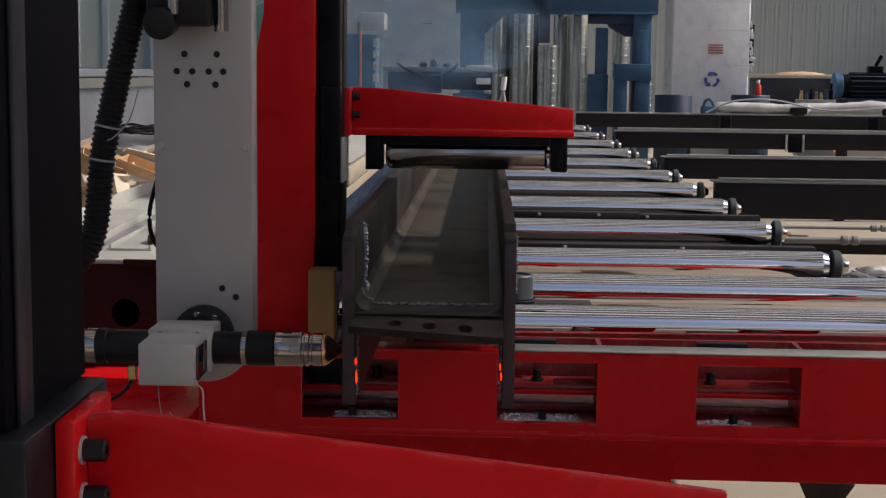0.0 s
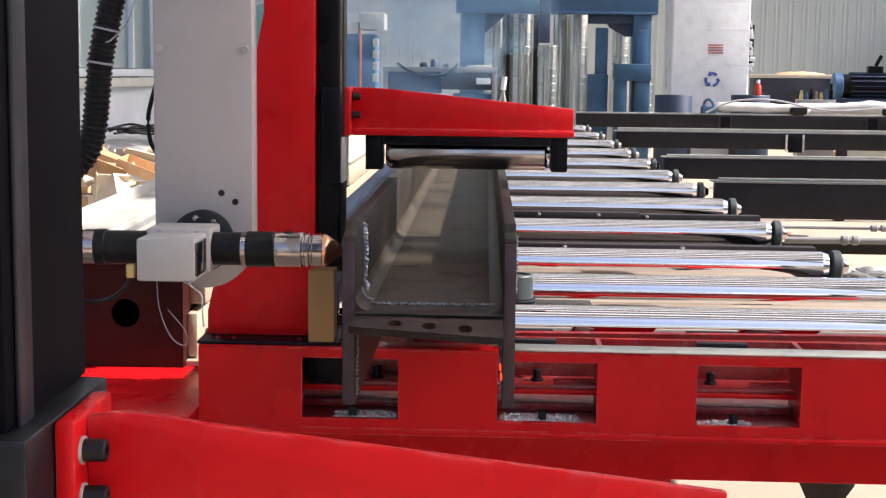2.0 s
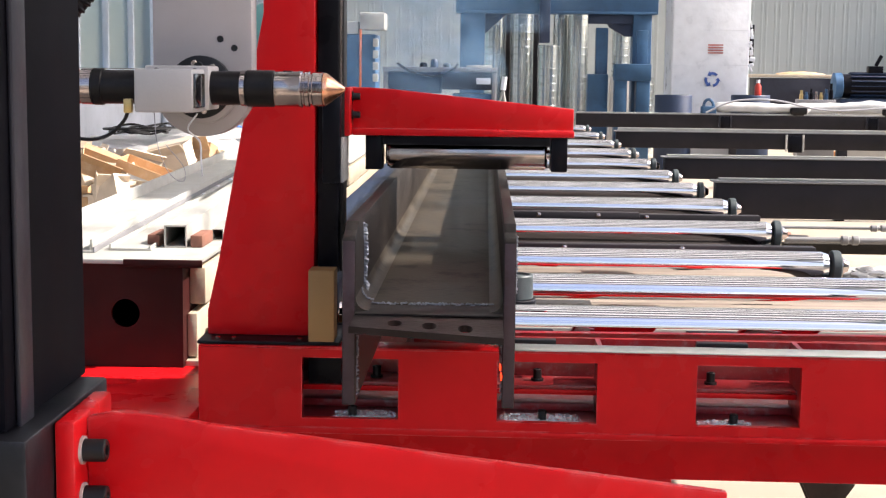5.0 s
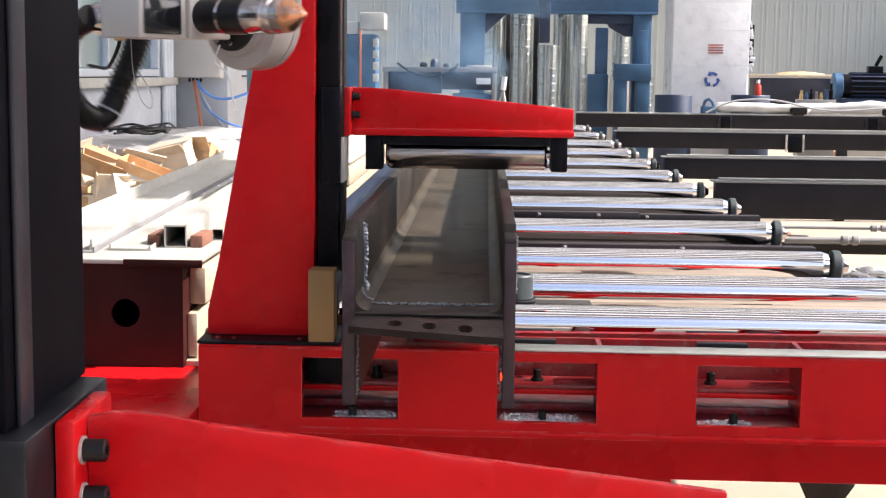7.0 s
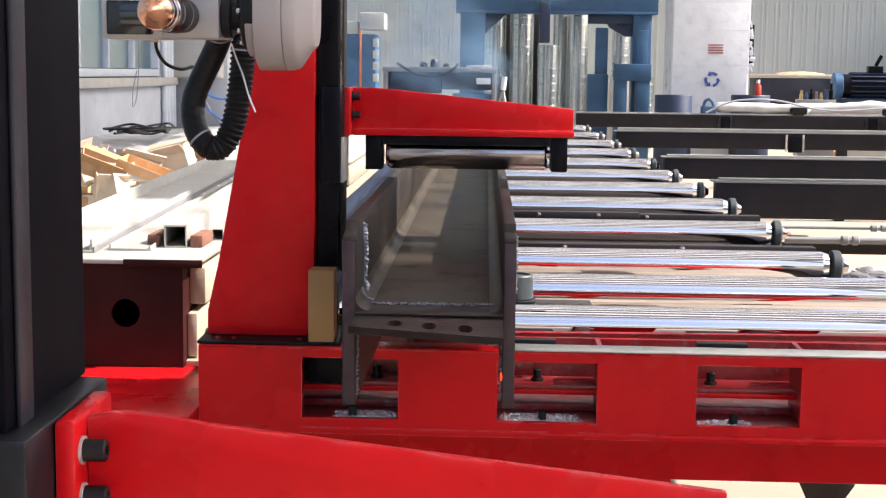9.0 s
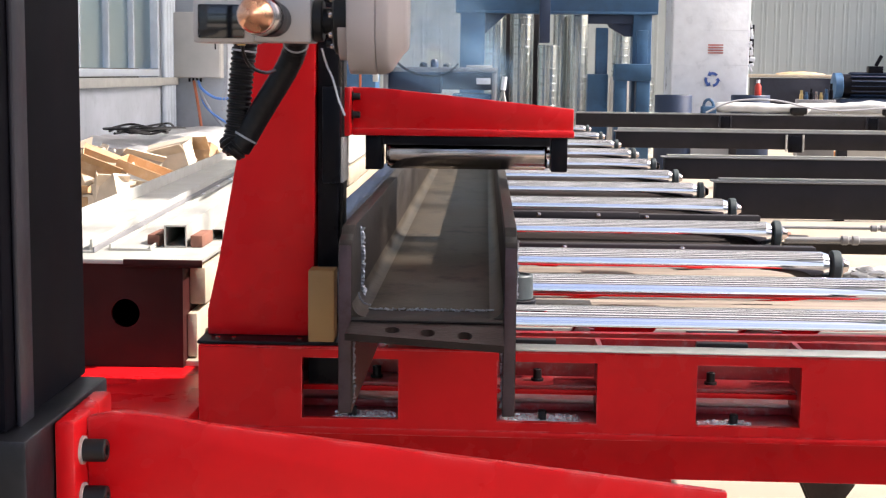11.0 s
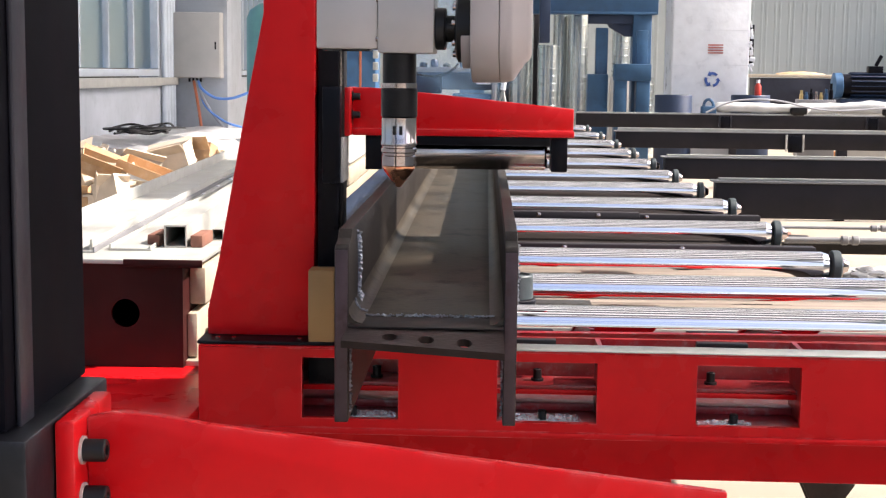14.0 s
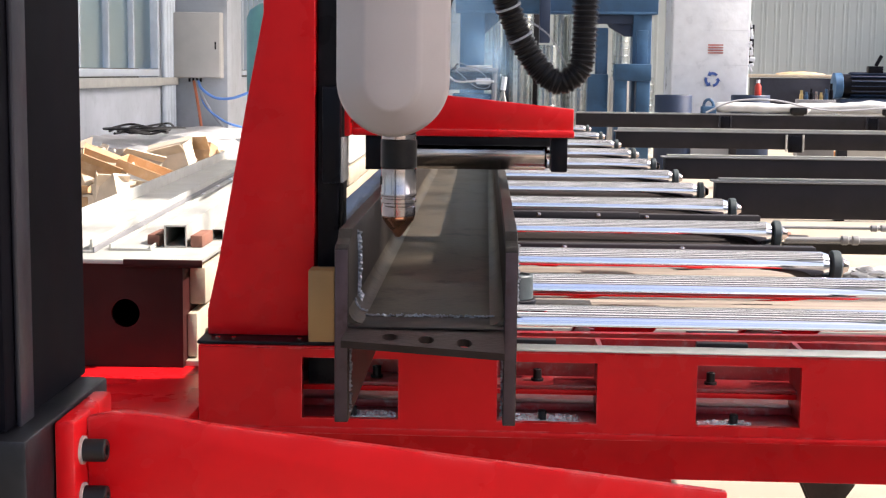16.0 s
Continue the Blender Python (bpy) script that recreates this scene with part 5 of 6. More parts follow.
# ---- far end of the hall ----
def gantry():
    t = thing("blue_gantry", (1.15, 24, 0), "blue painted steel portal with gusseted corners", "gantry")
    for x0, x1 in ((-0.44, -0.03), (2.44, 2.75)):
        b = bmnew()
        box(b, x0, x1, 23.9, 24.3, 0, 2.46, 0.012)
        part("post", b, BLUE, t)
        b = bmnew()
        box(b, x0 + 0.06, x1 - 0.06, 23.86, 23.898, 0.3, 2.2, 0.005)
        part("stiffener", b, BLUE, t)
    b = bmnew()
    box(b, -0.52, 2.85, 23.88, 24.32, 2.462, 3.25, 0.012)
    part("cross_beam", b, BLUE, t)
    for pts in ([(-0.028, 2.458), (0.34, 2.458), (-0.028, 2.12)], [(2.438, 2.458), (1.92, 2.458), (2.06, 2.25), (2.30, 2.10), (2.438, 2.10)]):
        b = bmnew()
        prism(b, pts, 23.98, 24.16, 0.006)
        part("gusset", b, BLUE_D, t)
    b = bmnew()
    box(b, 0.874, 1.046, 23.60, 23.87, 1.97, 2.95, 0.01)
    part("ram", b, BLUE_D, t, "dark blue ram hanging from the beam")
    # small table and inner post between the ducts
    b = bmnew()
    box(b, 2.12, 2.72, 23.50, 23.85, 1.36, 1.64, 0.01)
    part("side_stand", b, BLUE, t)
    for x0, x1 in ((2.13, 2.33), (2.48, 2.70)):
        b = bmnew()
        box(b, x0, x1, 23.52, 23.80, 0, 1.359, 0.008)
        part("stand_leg", b, BLUE, t)
    b = bmnew()
    box(b, 1.84, 2.04, 24.02, 24.2, 1.47, 2.24, 0.008)
    part("inner_post", b, BLUE, t)
    b = bmnew()
    box(b, 1.71, 2.05, 23.95, 24.3, 0, 1.469, 0.01)
    part("post_base", b, BLUE, t)
    b = bmnew()
    box(b, 1.69, 2.44, 23.92, 23.979, 2.30, 2.458, 0.008)
    part("corner_plate", b, BLUE_D, t)
    b = bmnew()
    box(b, -0.50, 2.82, 23.852, 23.879, 2.455, 2.50, 0.004)
    part("beam_flange", b, BLUE, t)


gantry()


def duct(x, y, r, z0, z1):
    t = thing("spiral_duct", (x, y, z0), "galvanised spiral duct pipe standing upright", "duct", "galvanised ducts")
    b = bmnew()
    prof, z = [(0, r)], 0.0
    while z + 0.13 < z1 - z0:
        prof += [(z + 0.104, r), (z + 0.110, r + 0.012), (z + 0.124, r + 0.012), (z + 0.130, r)]
        z += 0.13
    prof += [(z1 - z0, r), (z1 - z0, r - 0.01), (0.01, r - 0.01)]
    lathe(b, prof, (x, y, z0), (x, y, z1), 24)
    part("duct_pipe", b, GALV, t)


duct(0.155, 26, 0.20, 0, 2.62)
duct(0.64, 26, 0.215, 0, 2.60)
duct(1.10, 25.5, 0.18, 0, 1.97)
duct(1.36, 26.2, 0.14, 0, 2.60)
duct(1.66, 26, 0.185, 0, 2.56)
duct(2.44, 26, 0.155, 1.42, 2.34)
duct(2.98, 26.5, 0.14, 0, 1.4)
b = bmnew()
box(b, 2.26, 2.62, 25.85, 26.15, 0, 1.42, 0.01)
solid("pedestal", b, PANEL, "pale grey sheet-steel pedestal below a duct piece", "pedestal", loc=(2.44, 26, 0))
for x, w in ((0.36, 0.20), (0.90, 0.13)):
    b = bmnew()
    box(b, x - w / 2, x + w / 2, 26.35, 26.45, 0, 2.62, 0.006)
    solid("steel_post", b, RAIL_DARK, "dark steel post standing between the ducts", "post", "posts between the ducts", loc=(x, 26.4, 0))
b = bmnew()
box(b, 0.02, 0.10, 26.6, 26.7, 0, 1.9)
solid("wood_board", b, WOOD, "brown board leaning by the ducts", "board", loc=(0.06, 26.6, 0))


def wrapped_cabinet():
    t = thing("wrapped_cabinet", (3.44, 22.4, 0), "tall cabinet wrapped in white packing film on a pallet", "packed cabinet")
    b = bmnew()
    box(b, 2.85, 4.035, 22.0, 22.9, 0.15, 3.3, 0.03, 3)
    part("wrapped_body", b, WRAP, t)
    for k in range(3):
        b = bmnew()
        box(b, 2.9 + 0.47 * k, 3.05 + 0.47 * k, 22.02, 22.88, 0.0, 0.149)
        part("pallet_runner", b, WOOD, t)
    for z in (1.05, 1.62, 2.15, 2.6):
        b = bmnew()
        box(b, 2.846, 4.04, 21.994, 22.0, z, z + 0.012)
        part("film_edge", b, WRAP, t)
    # three chasing arrows
    cx, cz, r = 3.475, 1.405, 0.095
    for k in range(3):
        b = bmnew()
        a0 = math.radians(90 + 120 * k)
        n = 8
        pts = []
        for i in range(n + 1):
            a = a0 - math.radians(48) + math.radians(66) * i / n
            pts.append((cx + (r + 0.020) * math.cos(a), cz + (r + 0.020) * math.sin(a)))
        a = a0 + math.radians(18)
        pts += [(cx + (r + 0.045) * math.cos(a), cz + (r + 0.045) * math.sin(a)), (cx + r * math.cos(a + 0.55), cz + r * math.sin(a + 0.55)), (cx + (r - 0.045) * math.cos(a), cz + (r - 0.045) * math.sin(a))]
        for i in range(n, -1, -1):
            a = a0 - math.radians(48) + math.radians(66) * i / n
            pts.append((cx + (r - 0.020) * math.cos(a), cz + (r - 0.020) * math.sin(a)))
        prism(b, pts, 21.984, 21.993)
        part("printed_arrow", b, SIGNBLUE, t)
    for k in range(4):
        b = bmnew()
        box(b, 3.40, 3.63, 21.985, 21.993, 1.80 + 0.04 * k, 1.822 + 0.04 * k)
        part("printed_bar", b, SIGNRED, t)
    rnd = random.Random(8)
    for k in range(9):
        b = bmnew()
        z = 1.52 + 0.085 * k
        box(b, 4.037, 4.055 + rnd.uniform(0, 0.07), 21.99, 22.012, z, z + rnd.uniform(0.05, 0.14), 0.008, 2, pose(0, 0, 0, 0, rnd.uniform(-35, 35), 0))
        part("torn_film", b, WRAP, t)
    b = bmnew()
    box(b, 4.05, 4.11, 22.05, 22.4, 1.62, 2.25, 0.01)
    part("exposed_side", b, BLACK, t)


wrapped_cabinet()


def drum(x, y, r, z0, z1, material, label):
    t = thing("drum", (x, y, z0), label, "drum", "drums")
    h = z1 - z0
    b = bmnew()
    lathe(b, [(0, r - 0.01), (0.0, r), (h * 0.33, r), (h * 0.35, r + 0.012), (h * 0.37, r), (h * 0.66, r), (h * 0.68, r + 0.012), (h * 0.70, r), (h, r), (h + 0.01, r - 0.006), (h + 0.01, r - 0.02), (h - 0.01, r - 0.022), (h - 0.01, 0)], (x, y, z0), (x, y, z1), 30)
    part("drum_shell", b, material, t)


drum(2.83, 21.5, 0.28, 0, 1.16, BLUE_D, "dark blue steel drum with a rimmed lid")
drum(4.0, 21.6, 0.29, 0, 1.17, BLUE_D, "dark blue steel drum beside the wrapped cabinet")
b = bmnew()
for k in range(12):
    a0, a1 = math.pi * k / 12, math.pi * (k + 1) / 12
    cyl(b, (3.26 + 0.07 * math.cos(a0), 20.86, 1.02 + 0.10 * math.sin(a0)), (3.26 + 0.07 * math.cos(a1), 20.86, 1.02 + 0.10 * math.sin(a1)), 0.022, 10)
box(b, 3.15, 3.37, 20.81, 20.91, 0.917, 1.02, 0.01)
solid("lifting_clamp", b, BLUE, "blue steel lifting clamp standing on the rail", "clamp", loc=(3.26, 20.86, 0.917))


def bottle(x, y, z, r, h, body, cap, label):
    t = thing("bottle", (x, y, z), label, "bottle")
    b = bmnew()
    lathe(b, [(0, r * 0.9), (0.01, r), (h * 0.62, r), (h * 0.78, r * 0.5), (h * 0.8, r * 0.5)], (x, y, z), (x, y, z + h), 18)
    part("bottle_body", b, body, t)
    b = bmnew()
    lathe(b, [(0, r * 0.6), (h * 0.2, r * 0.55)], (x, y, z + h * 0.8), (x, y, z + h), 14)
    part("cap", b, cap, t)


bottle(4.09, 21.5, 1.161, 0.05, 0.25, REDCAP, WRAP, "small red plastic bottle with a white cap")


def bench_far():
    t = thing("machine_table", (5.1, 24.3, 0), "dull steel machine table with a brown top", "table")
    b = bmnew()
    box(b, 4.15, 5.95, 23.9, 24.8, 1.45, 1.50, 0.008)
    part("tabletop", b, CREAM, t)
    b = bmnew()
    box(b, 4.55, 5.85, 23.95, 24.7, 0.75, 1.439, 0.01)
    part("apron", b, DARK_GREY, t)
    for x in (4.6, 5.75):
        for y in (24.0, 24.6):
            b = bmnew()
            box(b, x, x + 0.08, y, y + 0.08, 0, 0.749)
            part("leg", b, PANEL, t)
    b = bmnew()
    tmp = bmesh.new()
    bmesh.ops.create_icosphere(tmp, subdivisions=3, radius=1.0)
    for v in tmp.verts:
        v.co = Vector((v.co.x * 0.42, v.co.y * 0.2, max(0, v.co.z) * 0.045 * (1 + 0.6 * noise.noise(v.co * 3))))
    join(b, tmp)
    bmesh.ops.translate(b, verts=b.verts, vec=(5.3, 24.2, 1.50))
    solid("cloth_heap", b, CARD, "brown sacking heaped on the machine table", "cloth", loc=(5.3, 24.2, 1.5))
    m = thing("electric_motor", (5.9, 22.2, 0), "blue electric motor with cooling fins on a steel stand", "motor")
    b = bmnew()
    cyl(b, (5.50, 22.2, 1.33), (6.5, 22.2, 1.33), 0.185, 30, 0.01)
    part("motor_body", b, BLACK, m)
    for k in range(16):
        a = k * math.pi / 8
        b = bmnew()
        box(b, 5.62, 6.40, -0.006, 0.006, 0.18, 0.215)
        bmesh.ops.transform(b, matrix=Matrix.Translation((0, 22.2, 1.33)) @ pose(0, 0, 0, math.degrees(a), 0, 0), verts=b.verts)
        part("fin", b, BLUE_D, m)
    b = bmnew()
    lathe(b, [(0, 0.10), (0.02, 0.20), (0.13, 0.205), (0.14, 0.19)], (5.36, 22.2, 1.33), (6, 22.2, 1.33), 30)
    part("fan_cover", b, BLUE, m)
    b = bmnew()
    box(b, 5.45, 6.5, 22.0, 22.4, 0.95, 1.14, 0.01)
    part("stand", b, BLUE_D, m)
    b = bmnew()
    box(b, 5.5, 6.45, 22.05, 22.35, 0, 0.949, 0.01)
    part("pedestal", b, PANEL, m)
    b = bmnew()
    box(b, 5.9, 6.12, 22.12, 22.3, 1.52, 1.64, 0.012)
    cyl(b, (6.02, 22.2, 1.64), (6.10, 22.2, 1.80), 0.03, 12)
    part("terminal_box", b, BLACK, m)
    v = thing("valve_block", (5.0, 21.9, 0), "hydraulic valve block with brass and blue fittings", "valve block")
    b = bmnew()
    box(b, 4.78, 5.34, 21.8, 22.1, 0.0, 1.12, 0.01)
    part("block", b, PANEL_D, v)
    rnd = random.Random(4)
    for k in range(7):
        x = 4.83 + 0.075 * k
        b = bmnew()
        h = rnd.uniform(0.10, 0.26)
        lathe(b, [(0, 0.03), (h * 0.6, 0.03), (h * 0.62, 0.02), (h, 0.02)], (x, 21.9, 1.12), (x, 21.9, 2), 12)
        part("fitting", b, (BRASS, BLUE, BLACK, CHROME)[k % 4], v)


bench_far()


def wrapped_pipe(x0, x1, y, z, r, seed):
    n = 26
    b = bmnew()
    rings, seg = [], 14
    for i in range(n + 1):
        x = x0 + (x1 - x0) * i / n
        k = 0.92 + 0.40 * noise.noise((x * 2.2, seed, 0))
        if i in (0, n):
            k *= 0.45
        cz = z + 0.035 * noise.noise((x * 0.8, seed, 5))
        rings.append([b.verts.new((x, y + r * k * math.cos(2 * math.pi * j / seg), cz + r * k * math.sin(2 * math.pi * j / seg) * (1 + 0.15 * noise.noise((x * 7, j, seed))))) for j in range(seg)])
    for p, q in zip(rings, rings[1:]):
        for j in range(seg):
            b.faces.new((p[j], p[(j + 1) % seg], q[(j + 1) % seg], q[j]))
    b.faces.new(rings[0][::-1])
    b.faces.new(rings[-1])
    solid("wrapped_pipe", b, SHEET, "long pipe bundle wrapped in white plastic lying on the rail", "wrapped pipe", "wrapped pipes", loc=(x0, y, z))


wrapped_pipe(3.35, 4.75, 20.9, 1.005, 0.085, 1)
wrapped_pipe(4.6, 6.1, 21.02, 1.005, 0.09, 2)
wrapped_pipe(5.9, 7.8, 20.95, 1.005, 0.085, 3)
for x in (4.42, 5.75):
    b = bmnew()
    box(b, x, x + 0.25, 20.70, 20.79, 0.917, 1.02, 0.03, 3)
    cyl(b, (x + 0.05, 20.75, 0.95), (x + 0.20, 20.75, 0.95), 0.05, 14)
    solid("black_sleeve", b, RUBBER, "short black rubber sleeve beside the wrapped pipes", "sleeve", "sleeves", loc=(x, 20.75, 0.917))
cable("pipe_strap", [(3.2, 20.7, 0.93), (3.6, 20.72, 1.10), (4.2, 20.72, 1.12), (5.0, 20.7, 0.98), (6.2, 20.7, 1.05), (7.4, 20.7, 1.0)], 0.015, CABLEGREY, "thin pale strap lying over the wrapped pipes")


def far_machines():
    t = thing("blue_cabinet", (-1.4, 16.3, 0), "blue machine cabinet with a pale instrument box on top", "cabinet")
    b = bmnew()
    box(b, -1.75, -1.24, 16.0, 16.6, 0, 1.88, 0.015)
    part("cabinet_body", b, BLUE, t)
    b = bmnew()
    box(b, -1.72, -1.42, 15.97, 15.998, 0.3, 1.75, 0.006)
    part("cabinet_door", b, BLUE, t)
    b = bmnew()
    box(b, -1.42, -1.14, 15.95, 16.4, 1.93, 2.12, 0.015)
    part("instrument_box", b, PALE_STEEL, t, "pale instrument box")
    b = bmnew()
    box(b, -1.66, -1.44, 16.0, 16.4, 1.881, 2.02, 0.01)
    part("instrument_box", b, PALE_STEEL, t, "pale instrument box")
    b = bmnew()
    cyl(b, (-1.41, 15.95, 1.0), (-1.41, 15.95, 1.93), 0.014, 10)
    part("red_pipe", b, CABLERED, t)
    for z in (1.35, 1.48, 1.61, 1.74):
        b = bmnew()
        box(b, -1.27, -1.21, 15.94, 15.999, z, z + 0.09, 0.006)
        part("connector", b, PALE_STEEL, t)
    w = thing("work_table", (-0.4, 18.3, 0), "grey steel machine table loaded with fittings", "table")
    b = bmnew()
    box(b, -1.31, 0.14, 18.0, 18.7, 1.47, 1.53, 0.006)
    part("tabletop", b, PANEL_D, w)
    b = bmnew()
    box(b, -0.56, 0.10, 18.03, 18.6, 1.25, 1.469, 0.006)
    part("drawer_box", b, DARK_GREY, w)
    b = bmnew()
    box(b, -1.27, -0.57, 18.085, 18.6, 1.20, 1.469, 0.006)
    part("drawer_box", b, BLUE_D, w)
    b = bmnew()
    box(b, -0.12, 0.06, 18.018, 18.029, 1.32, 1.40, 0.004)
    part("label_plate", b, WRAP, w)
    b = bmnew()
    box(b, -1.25, -0.46, 18.1, 18.6, 0.75, 1.15, 0.01)
    part("lower_box", b, BLUE_D, w)
    b = bmnew()
    box(b, -0.42, 0.1, 18.05, 18.6, 0.7, 1.199, 0.01)
    part("lower_box", b, BLUE, w)
    for x in (-1.30, 0.075):
        for y in (18.02, 18.6):
            b = bmnew()
            box(b, x, x + 0.06, y, y + 0.06, 0, 1.469, 0.004)
            part("leg", b, PANEL_D, w)
    for k, (x, h) in enumerate(((-0.80, 0.06), (-0.66, 0.10), (-0.50, 0.05))):
        b = bmnew()
        lathe(b, [(0, 0.05), (h * 0.7, 0.05), (h, 0.03)], (x, 18.2, 1.53), (x, 18.2, 2), 14)
        solid("pipe_fitting", b, (BLACK, BLUE_D, CAST)[k], "small dark fitting standing on the steel table", "fitting", "fittings on the table", loc=(x, 18.2, 1.53))
    b = bmnew()
    box(b, -0.25, 0.08, 18.1, 18.4, 1.5305, 1.56, 0.008)
    solid("parts_tray", b, PALE_STEEL, "pale steel tray lying on the table", "tray", loc=(-0.1, 18.2, 1.53))
    cable("table_hose", [(-1.12, 18.0, 1.575), (-0.97, 17.96, 1.48), (-0.76, 17.95, 1.42), (-0.57, 17.96, 1.43), (-0.42, 17.97, 1.50), (-0.36, 18.05, 1.57)], 0.016, RUBBER, "black hose drooping over the table edge")
    s = thing("tripod_stand", (0.2, 18.1, 0), "small pale tripod stand beside the table", "stand")
    for dx, dy in ((-0.16, 0), (0.12, -0.1), (0.05, 0.14)):
        b = bmnew()
        cyl(b, (0.22 + dx * 2.2, 18.1 + dy * 2.2, 0), (0.22, 18.1, 1.25), 0.016, 10)
        part("leg", b, PALE_STEEL, s)
    b = bmnew()
    cyl(b, (0.22, 18.1, 1.25), (0.24, 18.1, 1.42), 0.035, 14)
    part("head", b, WRAP, s)


far_machines()


def side_drive():
    """Gear motor on the drive-side beam, seen past the column."""
    t = thing("gear_motor", (-0.60, 4.5, 0.863), "small galvanised gear motor on the drive-side beam", "motor")
    b = bmnew()
    box(b, -0.65, -0.47, 4.35, 4.62, 0.863, 0.885, 0.004)
    part("foot_plate", b, BLACK, t)
    b = bmnew()
    lathe(b, [(0, 0.055), (0.008, 0.062), (0.16, 0.062), (0.165, 0.05), (0.18, 0.03)], (-0.64, 4.48, 0.946), (-0.4, 4.48, 0.946), 28)
    part("motor_shell", b, GALV, t)


side_drive()


# ---- what moves ----
def motions():
    # joint of the head: seconds, x, z, turn about the vertical
    jx, kx = -0.547, -0.158
    head = [(0.0, jx, 0.942, 0), (0.3, jx, 0.950, 0), (0.6, jx, 0.985, 0), (1.0, jx, 1.040, 0), (1.5, jx, 1.078, 0), (2.0, jx, 1.130, 0), (2.5, jx, 1.180, 0),
            (3.0, jx, 1.221, 0), (3.5, jx, 1.270, 0), (4.0, jx, 1.319, 0), (4.2, jx, 1.340, 0), (5.2, jx, 1.45, 0), (6.0, jx, 1.535, 0), (6.3, jx, 1.552, 0),
            (6.7, jx, 1.554, 0), (6.85, jx, 1.555, -13), (7.0, jx, 1.556, -35), (7.15, jx, 1.556, -60), (7.3, jx, 1.556, -83), (7.4, jx, 1.556, -90), (9.2, jx, 1.556, -90),
            (10.0, jx, 1.556, -90), (10.3, -0.515, 1.555, -90), (11.3, -0.324, 1.549, -90), (11.7, -0.253, 1.546, -90), (12.0, -0.198, 1.545, -90), (12.4, -0.158, 1.544, -90),
            (12.6, kx, 1.543, -90), (13.9, kx, 1.539, -90), (14.0, kx, 1.539, -93), (14.1, kx, 1.539, -103), (14.3, kx, 1.539, -126), (14.5, kx, 1.539, -152),
            (14.7, kx, 1.539, -176), (14.8, kx, 1.538, -180), (15.0, kx, 1.537, -180), (15.2, kx, 1.528, -180), (15.4, kx, 1.512, -180), (15.6, kx, 1.490, -180),
            (15.8, kx, 1.468, -180), (16.0, kx, 1.446, -180)]
    walk(HEAD, [(t, pose(x, 2.6, z, 0, 0, a)) for t, x, z, a in head])
    tilt = [(0.0, 0), (12.5, 0), (12.65, 4), (12.8, 17), (13.0, 41), (13.2, 66), (13.4, 86), (13.5, 90), (16.0, 90)]
    walk(TORCH, [(t, pose(0, 0, 0, 0, a, 0)) for t, a in tilt])
    # beam fed forward by the rollers
    feed = [(0.0, 0.0), (9.2, 0.0), (9.8, 0.0), (10.4, 0.03), (11.3, 0.083), (11.5, 0.095), (12.0, 0.122), (12.2, 0.128), (12.4, 0.13), (16.0, 0.13)]
    walk(BEAM, [(t, pose(-0.1, 2.55 - s, 0.855)) for t, s in feed])
    # hose: points from the torch's tail upwards
    def low(z):
        return [(jx - 0.25, 2.6, z), (jx - 0.33, 2.62, z), (jx - 0.385, 2.67, z + 0.03), (jx - 0.34, 2.72, z + 0.09), (jx - 0.233, 2.75, z + 0.165),
                (jx - 0.20, 2.75, z + 0.36), (jx - 0.163, 2.75, z + 0.525), (jx - 0.10, 2.75, z + 0.8), (jx - 0.05, 2.75, z + 1.3)]
    hang = [(jx, 2.85, 1.556), (jx - 0.005, 2.93, 1.52), (-0.605, 2.93, 1.40), (-0.592, 2.91, 1.325), (-0.548, 2.9, 1.298), (-0.513, 2.9, 1.366), (-0.493, 2.9, 1.54), (-0.487, 2.9, 1.8), (-0.48, 2.9, 2.5)]
    lag = [(-0.324, 2.85, 1.549), (-0.335, 2.93, 1.49), (-0.42, 2.95, 1.37), (-0.485, 2.95, 1.302), (-0.515, 2.96, 1.315), (-0.515, 2.97, 1.42), (-0.495, 2.97, 1.6), (-0.487, 2.97, 1.8), (-0.48, 2.97, 2.5)]
    late = [(-0.289, 2.85, 1.548), (-0.30, 2.93, 1.49), (-0.395, 2.95, 1.365), (-0.468, 2.95, 1.30), (-0.50, 2.96, 1.31), (-0.505, 2.97, 1.42), (-0.49, 2.97, 1.6), (-0.487, 2.97, 1.8), (-0.48, 2.97, 2.5)]
    loose = [(-0.235, 2.85, 1.546), (-0.24, 2.93, 1.49), (-0.28, 2.95, 1.37), (-0.325, 2.95, 1.29), (-0.34, 2.96, 1.30), (-0.33, 2.97, 1.40), (-0.30, 2.97, 1.58), (-0.29, 2.97, 1.8), (-0.28, 2.97, 2.5)]
    swing = [(-0.198, 2.85, 1.545), (-0.20, 2.93, 1.50), (-0.19, 2.93, 1.37), (-0.15, 2.93, 1.28), (-0.09, 2.93, 1.27), (-0.03, 2.93, 1.35), (0.0, 2.93, 1.5), (0.01, 2.93, 1.8), (0.02, 2.93, 2.5)]
    part_way = [(-0.168, 2.85, 1.545), (-0.16, 2.925, 1.49), (-0.13, 2.925, 1.38), (-0.06, 2.925, 1.29), (0.0, 2.925, 1.272), (0.075, 2.925, 1.31), (0.155, 2.925, 1.42), (0.19, 2.925, 1.62), (0.20, 2.925, 2.5)]
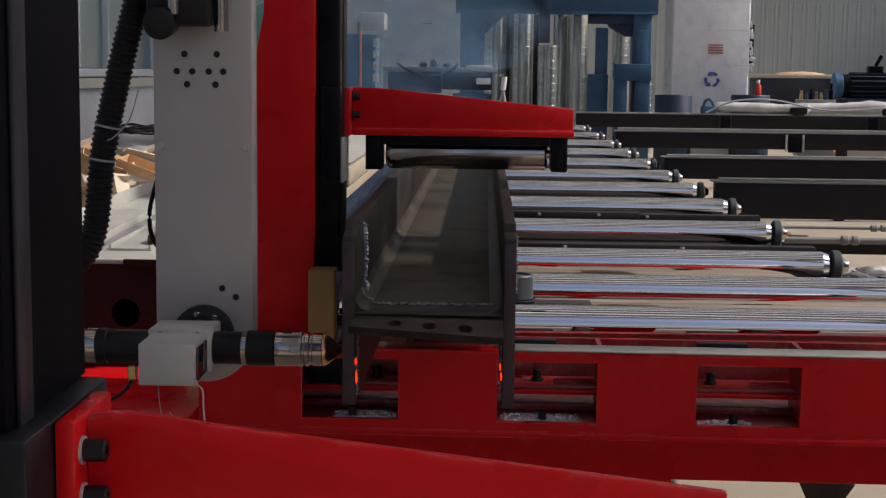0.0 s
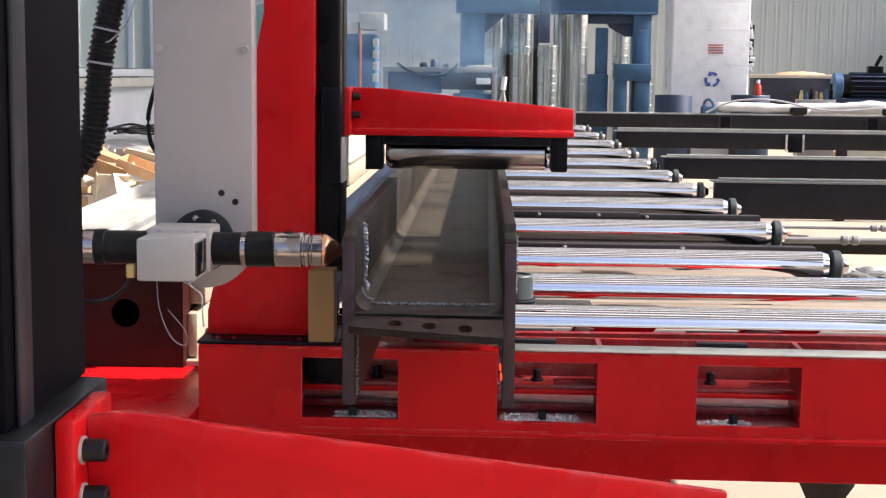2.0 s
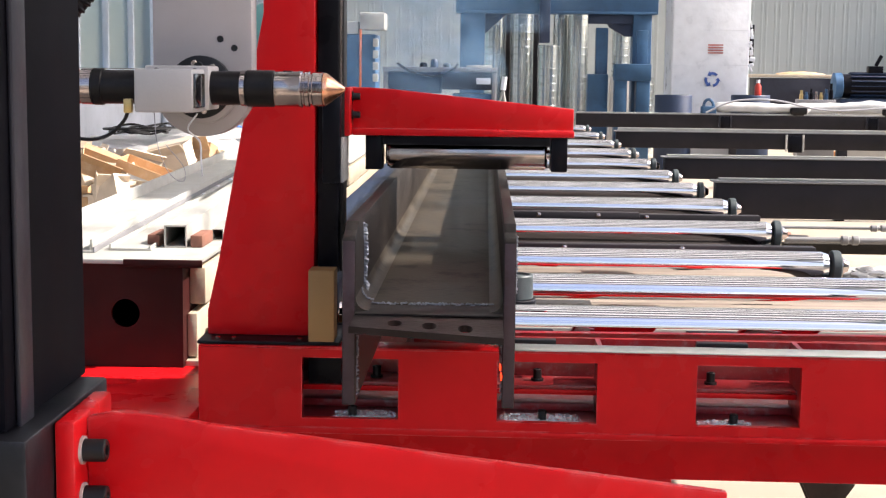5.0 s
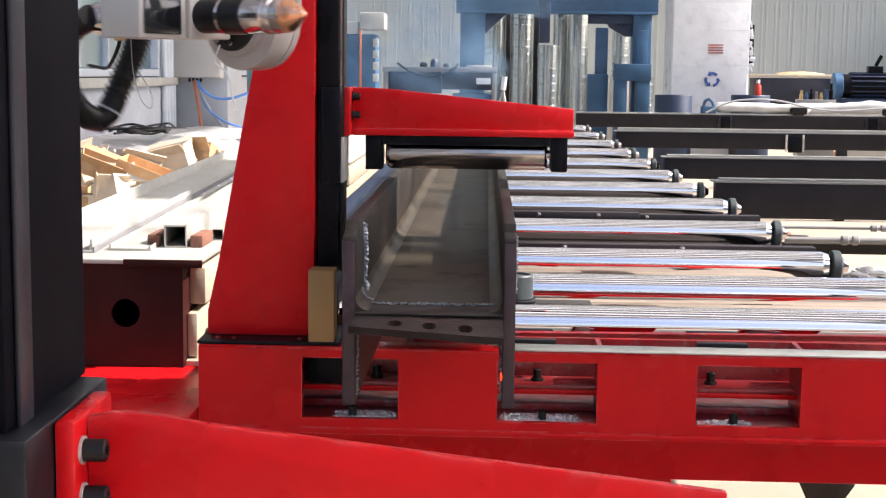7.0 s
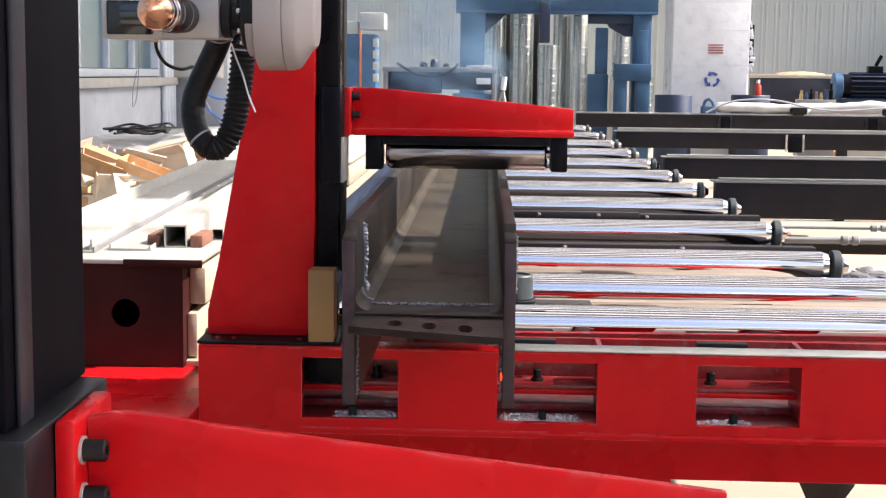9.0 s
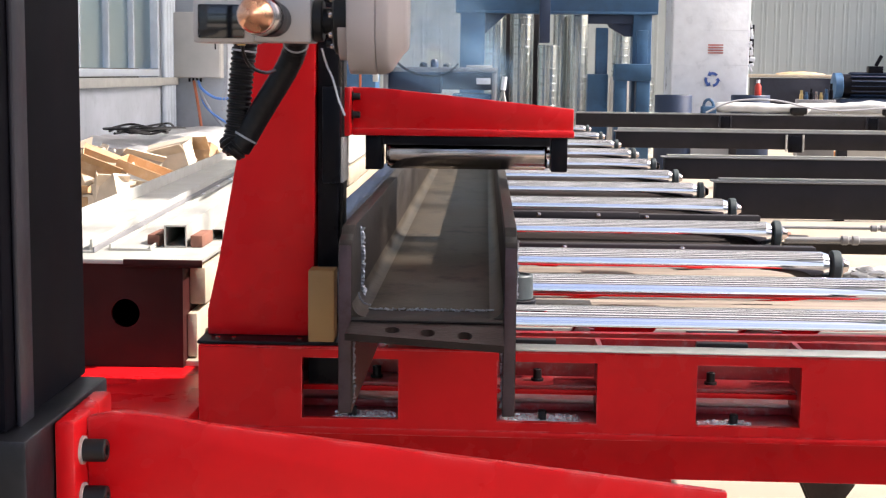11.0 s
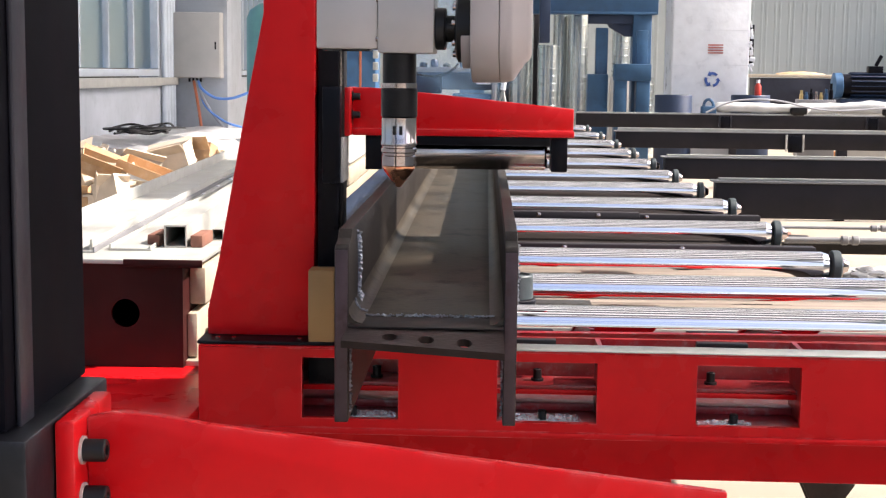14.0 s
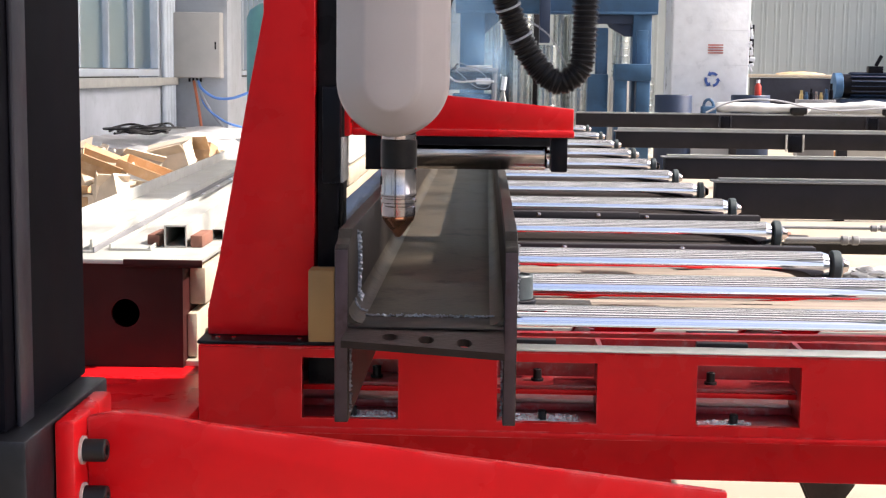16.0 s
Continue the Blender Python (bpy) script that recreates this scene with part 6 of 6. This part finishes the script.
    wide = [(kx, 2.85, 1.544), (-0.145, 2.92, 1.488), (-0.104, 2.92, 1.39), (-0.02, 2.92, 1.29), (0.035, 2.92, 1.273), (0.116, 2.92, 1.296), (0.21, 2.92, 1.40), (0.25, 2.92, 1.61), (0.26, 2.92, 2.5)]
    turn = [(-0.752, 2.743, 1.556), (-0.80, 2.80, 1.52), (-0.80, 2.80, 1.42), (-0.775, 2.82, 1.36), (-0.74, 2.85, 1.355), (-0.70, 2.88, 1.45), (-0.66, 2.9, 1.6), (-0.6, 2.9, 1.85), (-0.55, 2.9, 2.5)]
    rise = [(kx, 2.839, 1.613), (-0.135, 2.93, 1.441), (-0.058, 2.93, 1.341), (-0.007, 2.93, 1.324), (0.106, 2.93, 1.406), (0.153, 2.93, 1.532), (0.171, 2.93, 1.611), (0.181, 2.93, 2.5)]
    close = [(kx, 2.819, 1.661), (-0.129, 2.93, 1.441), (-0.078, 2.93, 1.359), (-0.04, 2.93, 1.341), (0.06, 2.93, 1.418), (0.103, 2.93, 1.519), (0.117, 2.93, 1.606), (0.127, 2.93, 2.5)]
    lift = [(kx, 2.789, 1.704), (-0.137, 2.93, 1.473), (-0.111, 2.93, 1.411), (-0.069, 2.93, 1.399), (-0.018, 2.93, 1.425), (0.005, 2.93, 1.5), (0.012, 2.93, 1.599), (0.022, 2.93, 2.5)]
    tuck = [(kx, 2.747, 1.742), (-0.153, 2.93, 1.499), (-0.114, 2.93, 1.437), (-0.089, 2.93, 1.424), (-0.051, 2.93, 1.462), (-0.032, 2.93, 1.537), (-0.029, 2.93, 1.609), (-0.019, 2.93, 2.5)]
    slide = [(kx, 2.6, 1.789), (-0.15, 2.63, 1.90), (-0.09, 2.72, 1.95), (-0.01, 2.84, 1.75), (0.03, 2.9, 1.60), (0.07, 2.9, 1.555), (0.11, 2.9, 1.60), (0.13, 2.9, 1.8), (0.14, 2.9, 2.6)]
    high = [(kx, 2.6, 1.789), (-0.15, 2.63, 1.90), (-0.08, 2.7, 1.98), (0.02, 2.8, 1.92), (0.10, 2.9, 1.78), (0.20, 2.95, 1.74), (0.28, 2.95, 1.82), (0.30, 2.95, 2.0), (0.30, 2.95, 2.6)]
    over = [(kx, 2.6, 1.788), (-0.15, 2.63, 1.90), (-0.05, 2.72, 1.93), (0.08, 2.84, 1.78), (0.20, 2.9, 1.60), (0.31, 2.9, 1.555), (0.42, 2.9, 1.60), (0.47, 2.9, 1.8), (0.48, 2.9, 2.6)]
    mid = [(kx, 2.6, 1.74), (-0.15, 2.63, 1.85), (-0.05, 2.72, 1.87), (0.09, 2.84, 1.70), (0.185, 2.9, 1.545), (0.295, 2.9, 1.50), (0.405, 2.9, 1.535), (0.45, 2.9, 1.7), (0.46, 2.9, 2.5)]
    end = [(kx, 2.6, 1.696), (-0.15, 2.63, 1.81), (-0.07, 2.72, 1.84), (0.015, 2.86, 1.66), (0.075, 2.9, 1.52), (0.135, 2.9, 1.447), (0.178, 2.9, 1.46), (0.199, 2.9, 1.57), (0.20, 2.9, 2.4)]
    keys = [(t, low(z)) for t, z in ((0.0, 0.942), (0.6, 0.985), (1.5, 1.078), (3.0, 1.226), (4.2, 1.346), (6.0, 1.535), (6.7, 1.554))]
    keys += [(7.02, turn), (7.35, hang), (10.0, hang), (11.3, lag), (11.5, late), (11.8, loose), (12.0, swing), (12.2, part_way), (12.4, wide), (12.65, wide), (12.8, rise), (12.9, close), (13.0, lift), (13.1, tuck), (13.35, high), (14.2, high), (14.5, slide), (14.85, over), (15.1, over), (15.55, mid), (16.0, end)]
    rows = [(t, hose_poses(p)) for t, p in keys]
    for i, o in enumerate(HOSE_PARTS):
        walk(o, [(t, m[i]) for t, m in rows])
    # smoke rises and drifts off
    starts = ((-0.42, 6.2, 1.60, 0.012, 0.008), (-0.25, 6.6, 1.48, 0.008, 0.004), (-0.52, 6.0, 1.78, 0.02, 0.05), (-0.15, 7.0, 1.66, 0.03, 0.045))
    for o, (x, y, z, vx, vz) in zip(PUFFS, starts):
        walk(o, [(t, pose(x + vx * t, y + 0.03 * t, z + vz * t, 0, 2.0 * t, 0)) for t in (0.0, 4.0, 8.0, 12.0, 16.0)])
    # the drops let go and fall
    falls = [(1.9, 2.15), (1.7, 1.95), (9.9, 10.15), (5.0, 5.25)]
    for o, (a, c) in zip(DROPS, falls):
        p = Vector(o.location)
        q = Vector((p.x, p.y, 0.004))
        walk(o, [(0.0, Matrix.Translation(p)), (a, Matrix.Translation(p)), (c, Matrix.Translation(q)), (16.0, Matrix.Translation(q))])


motions()
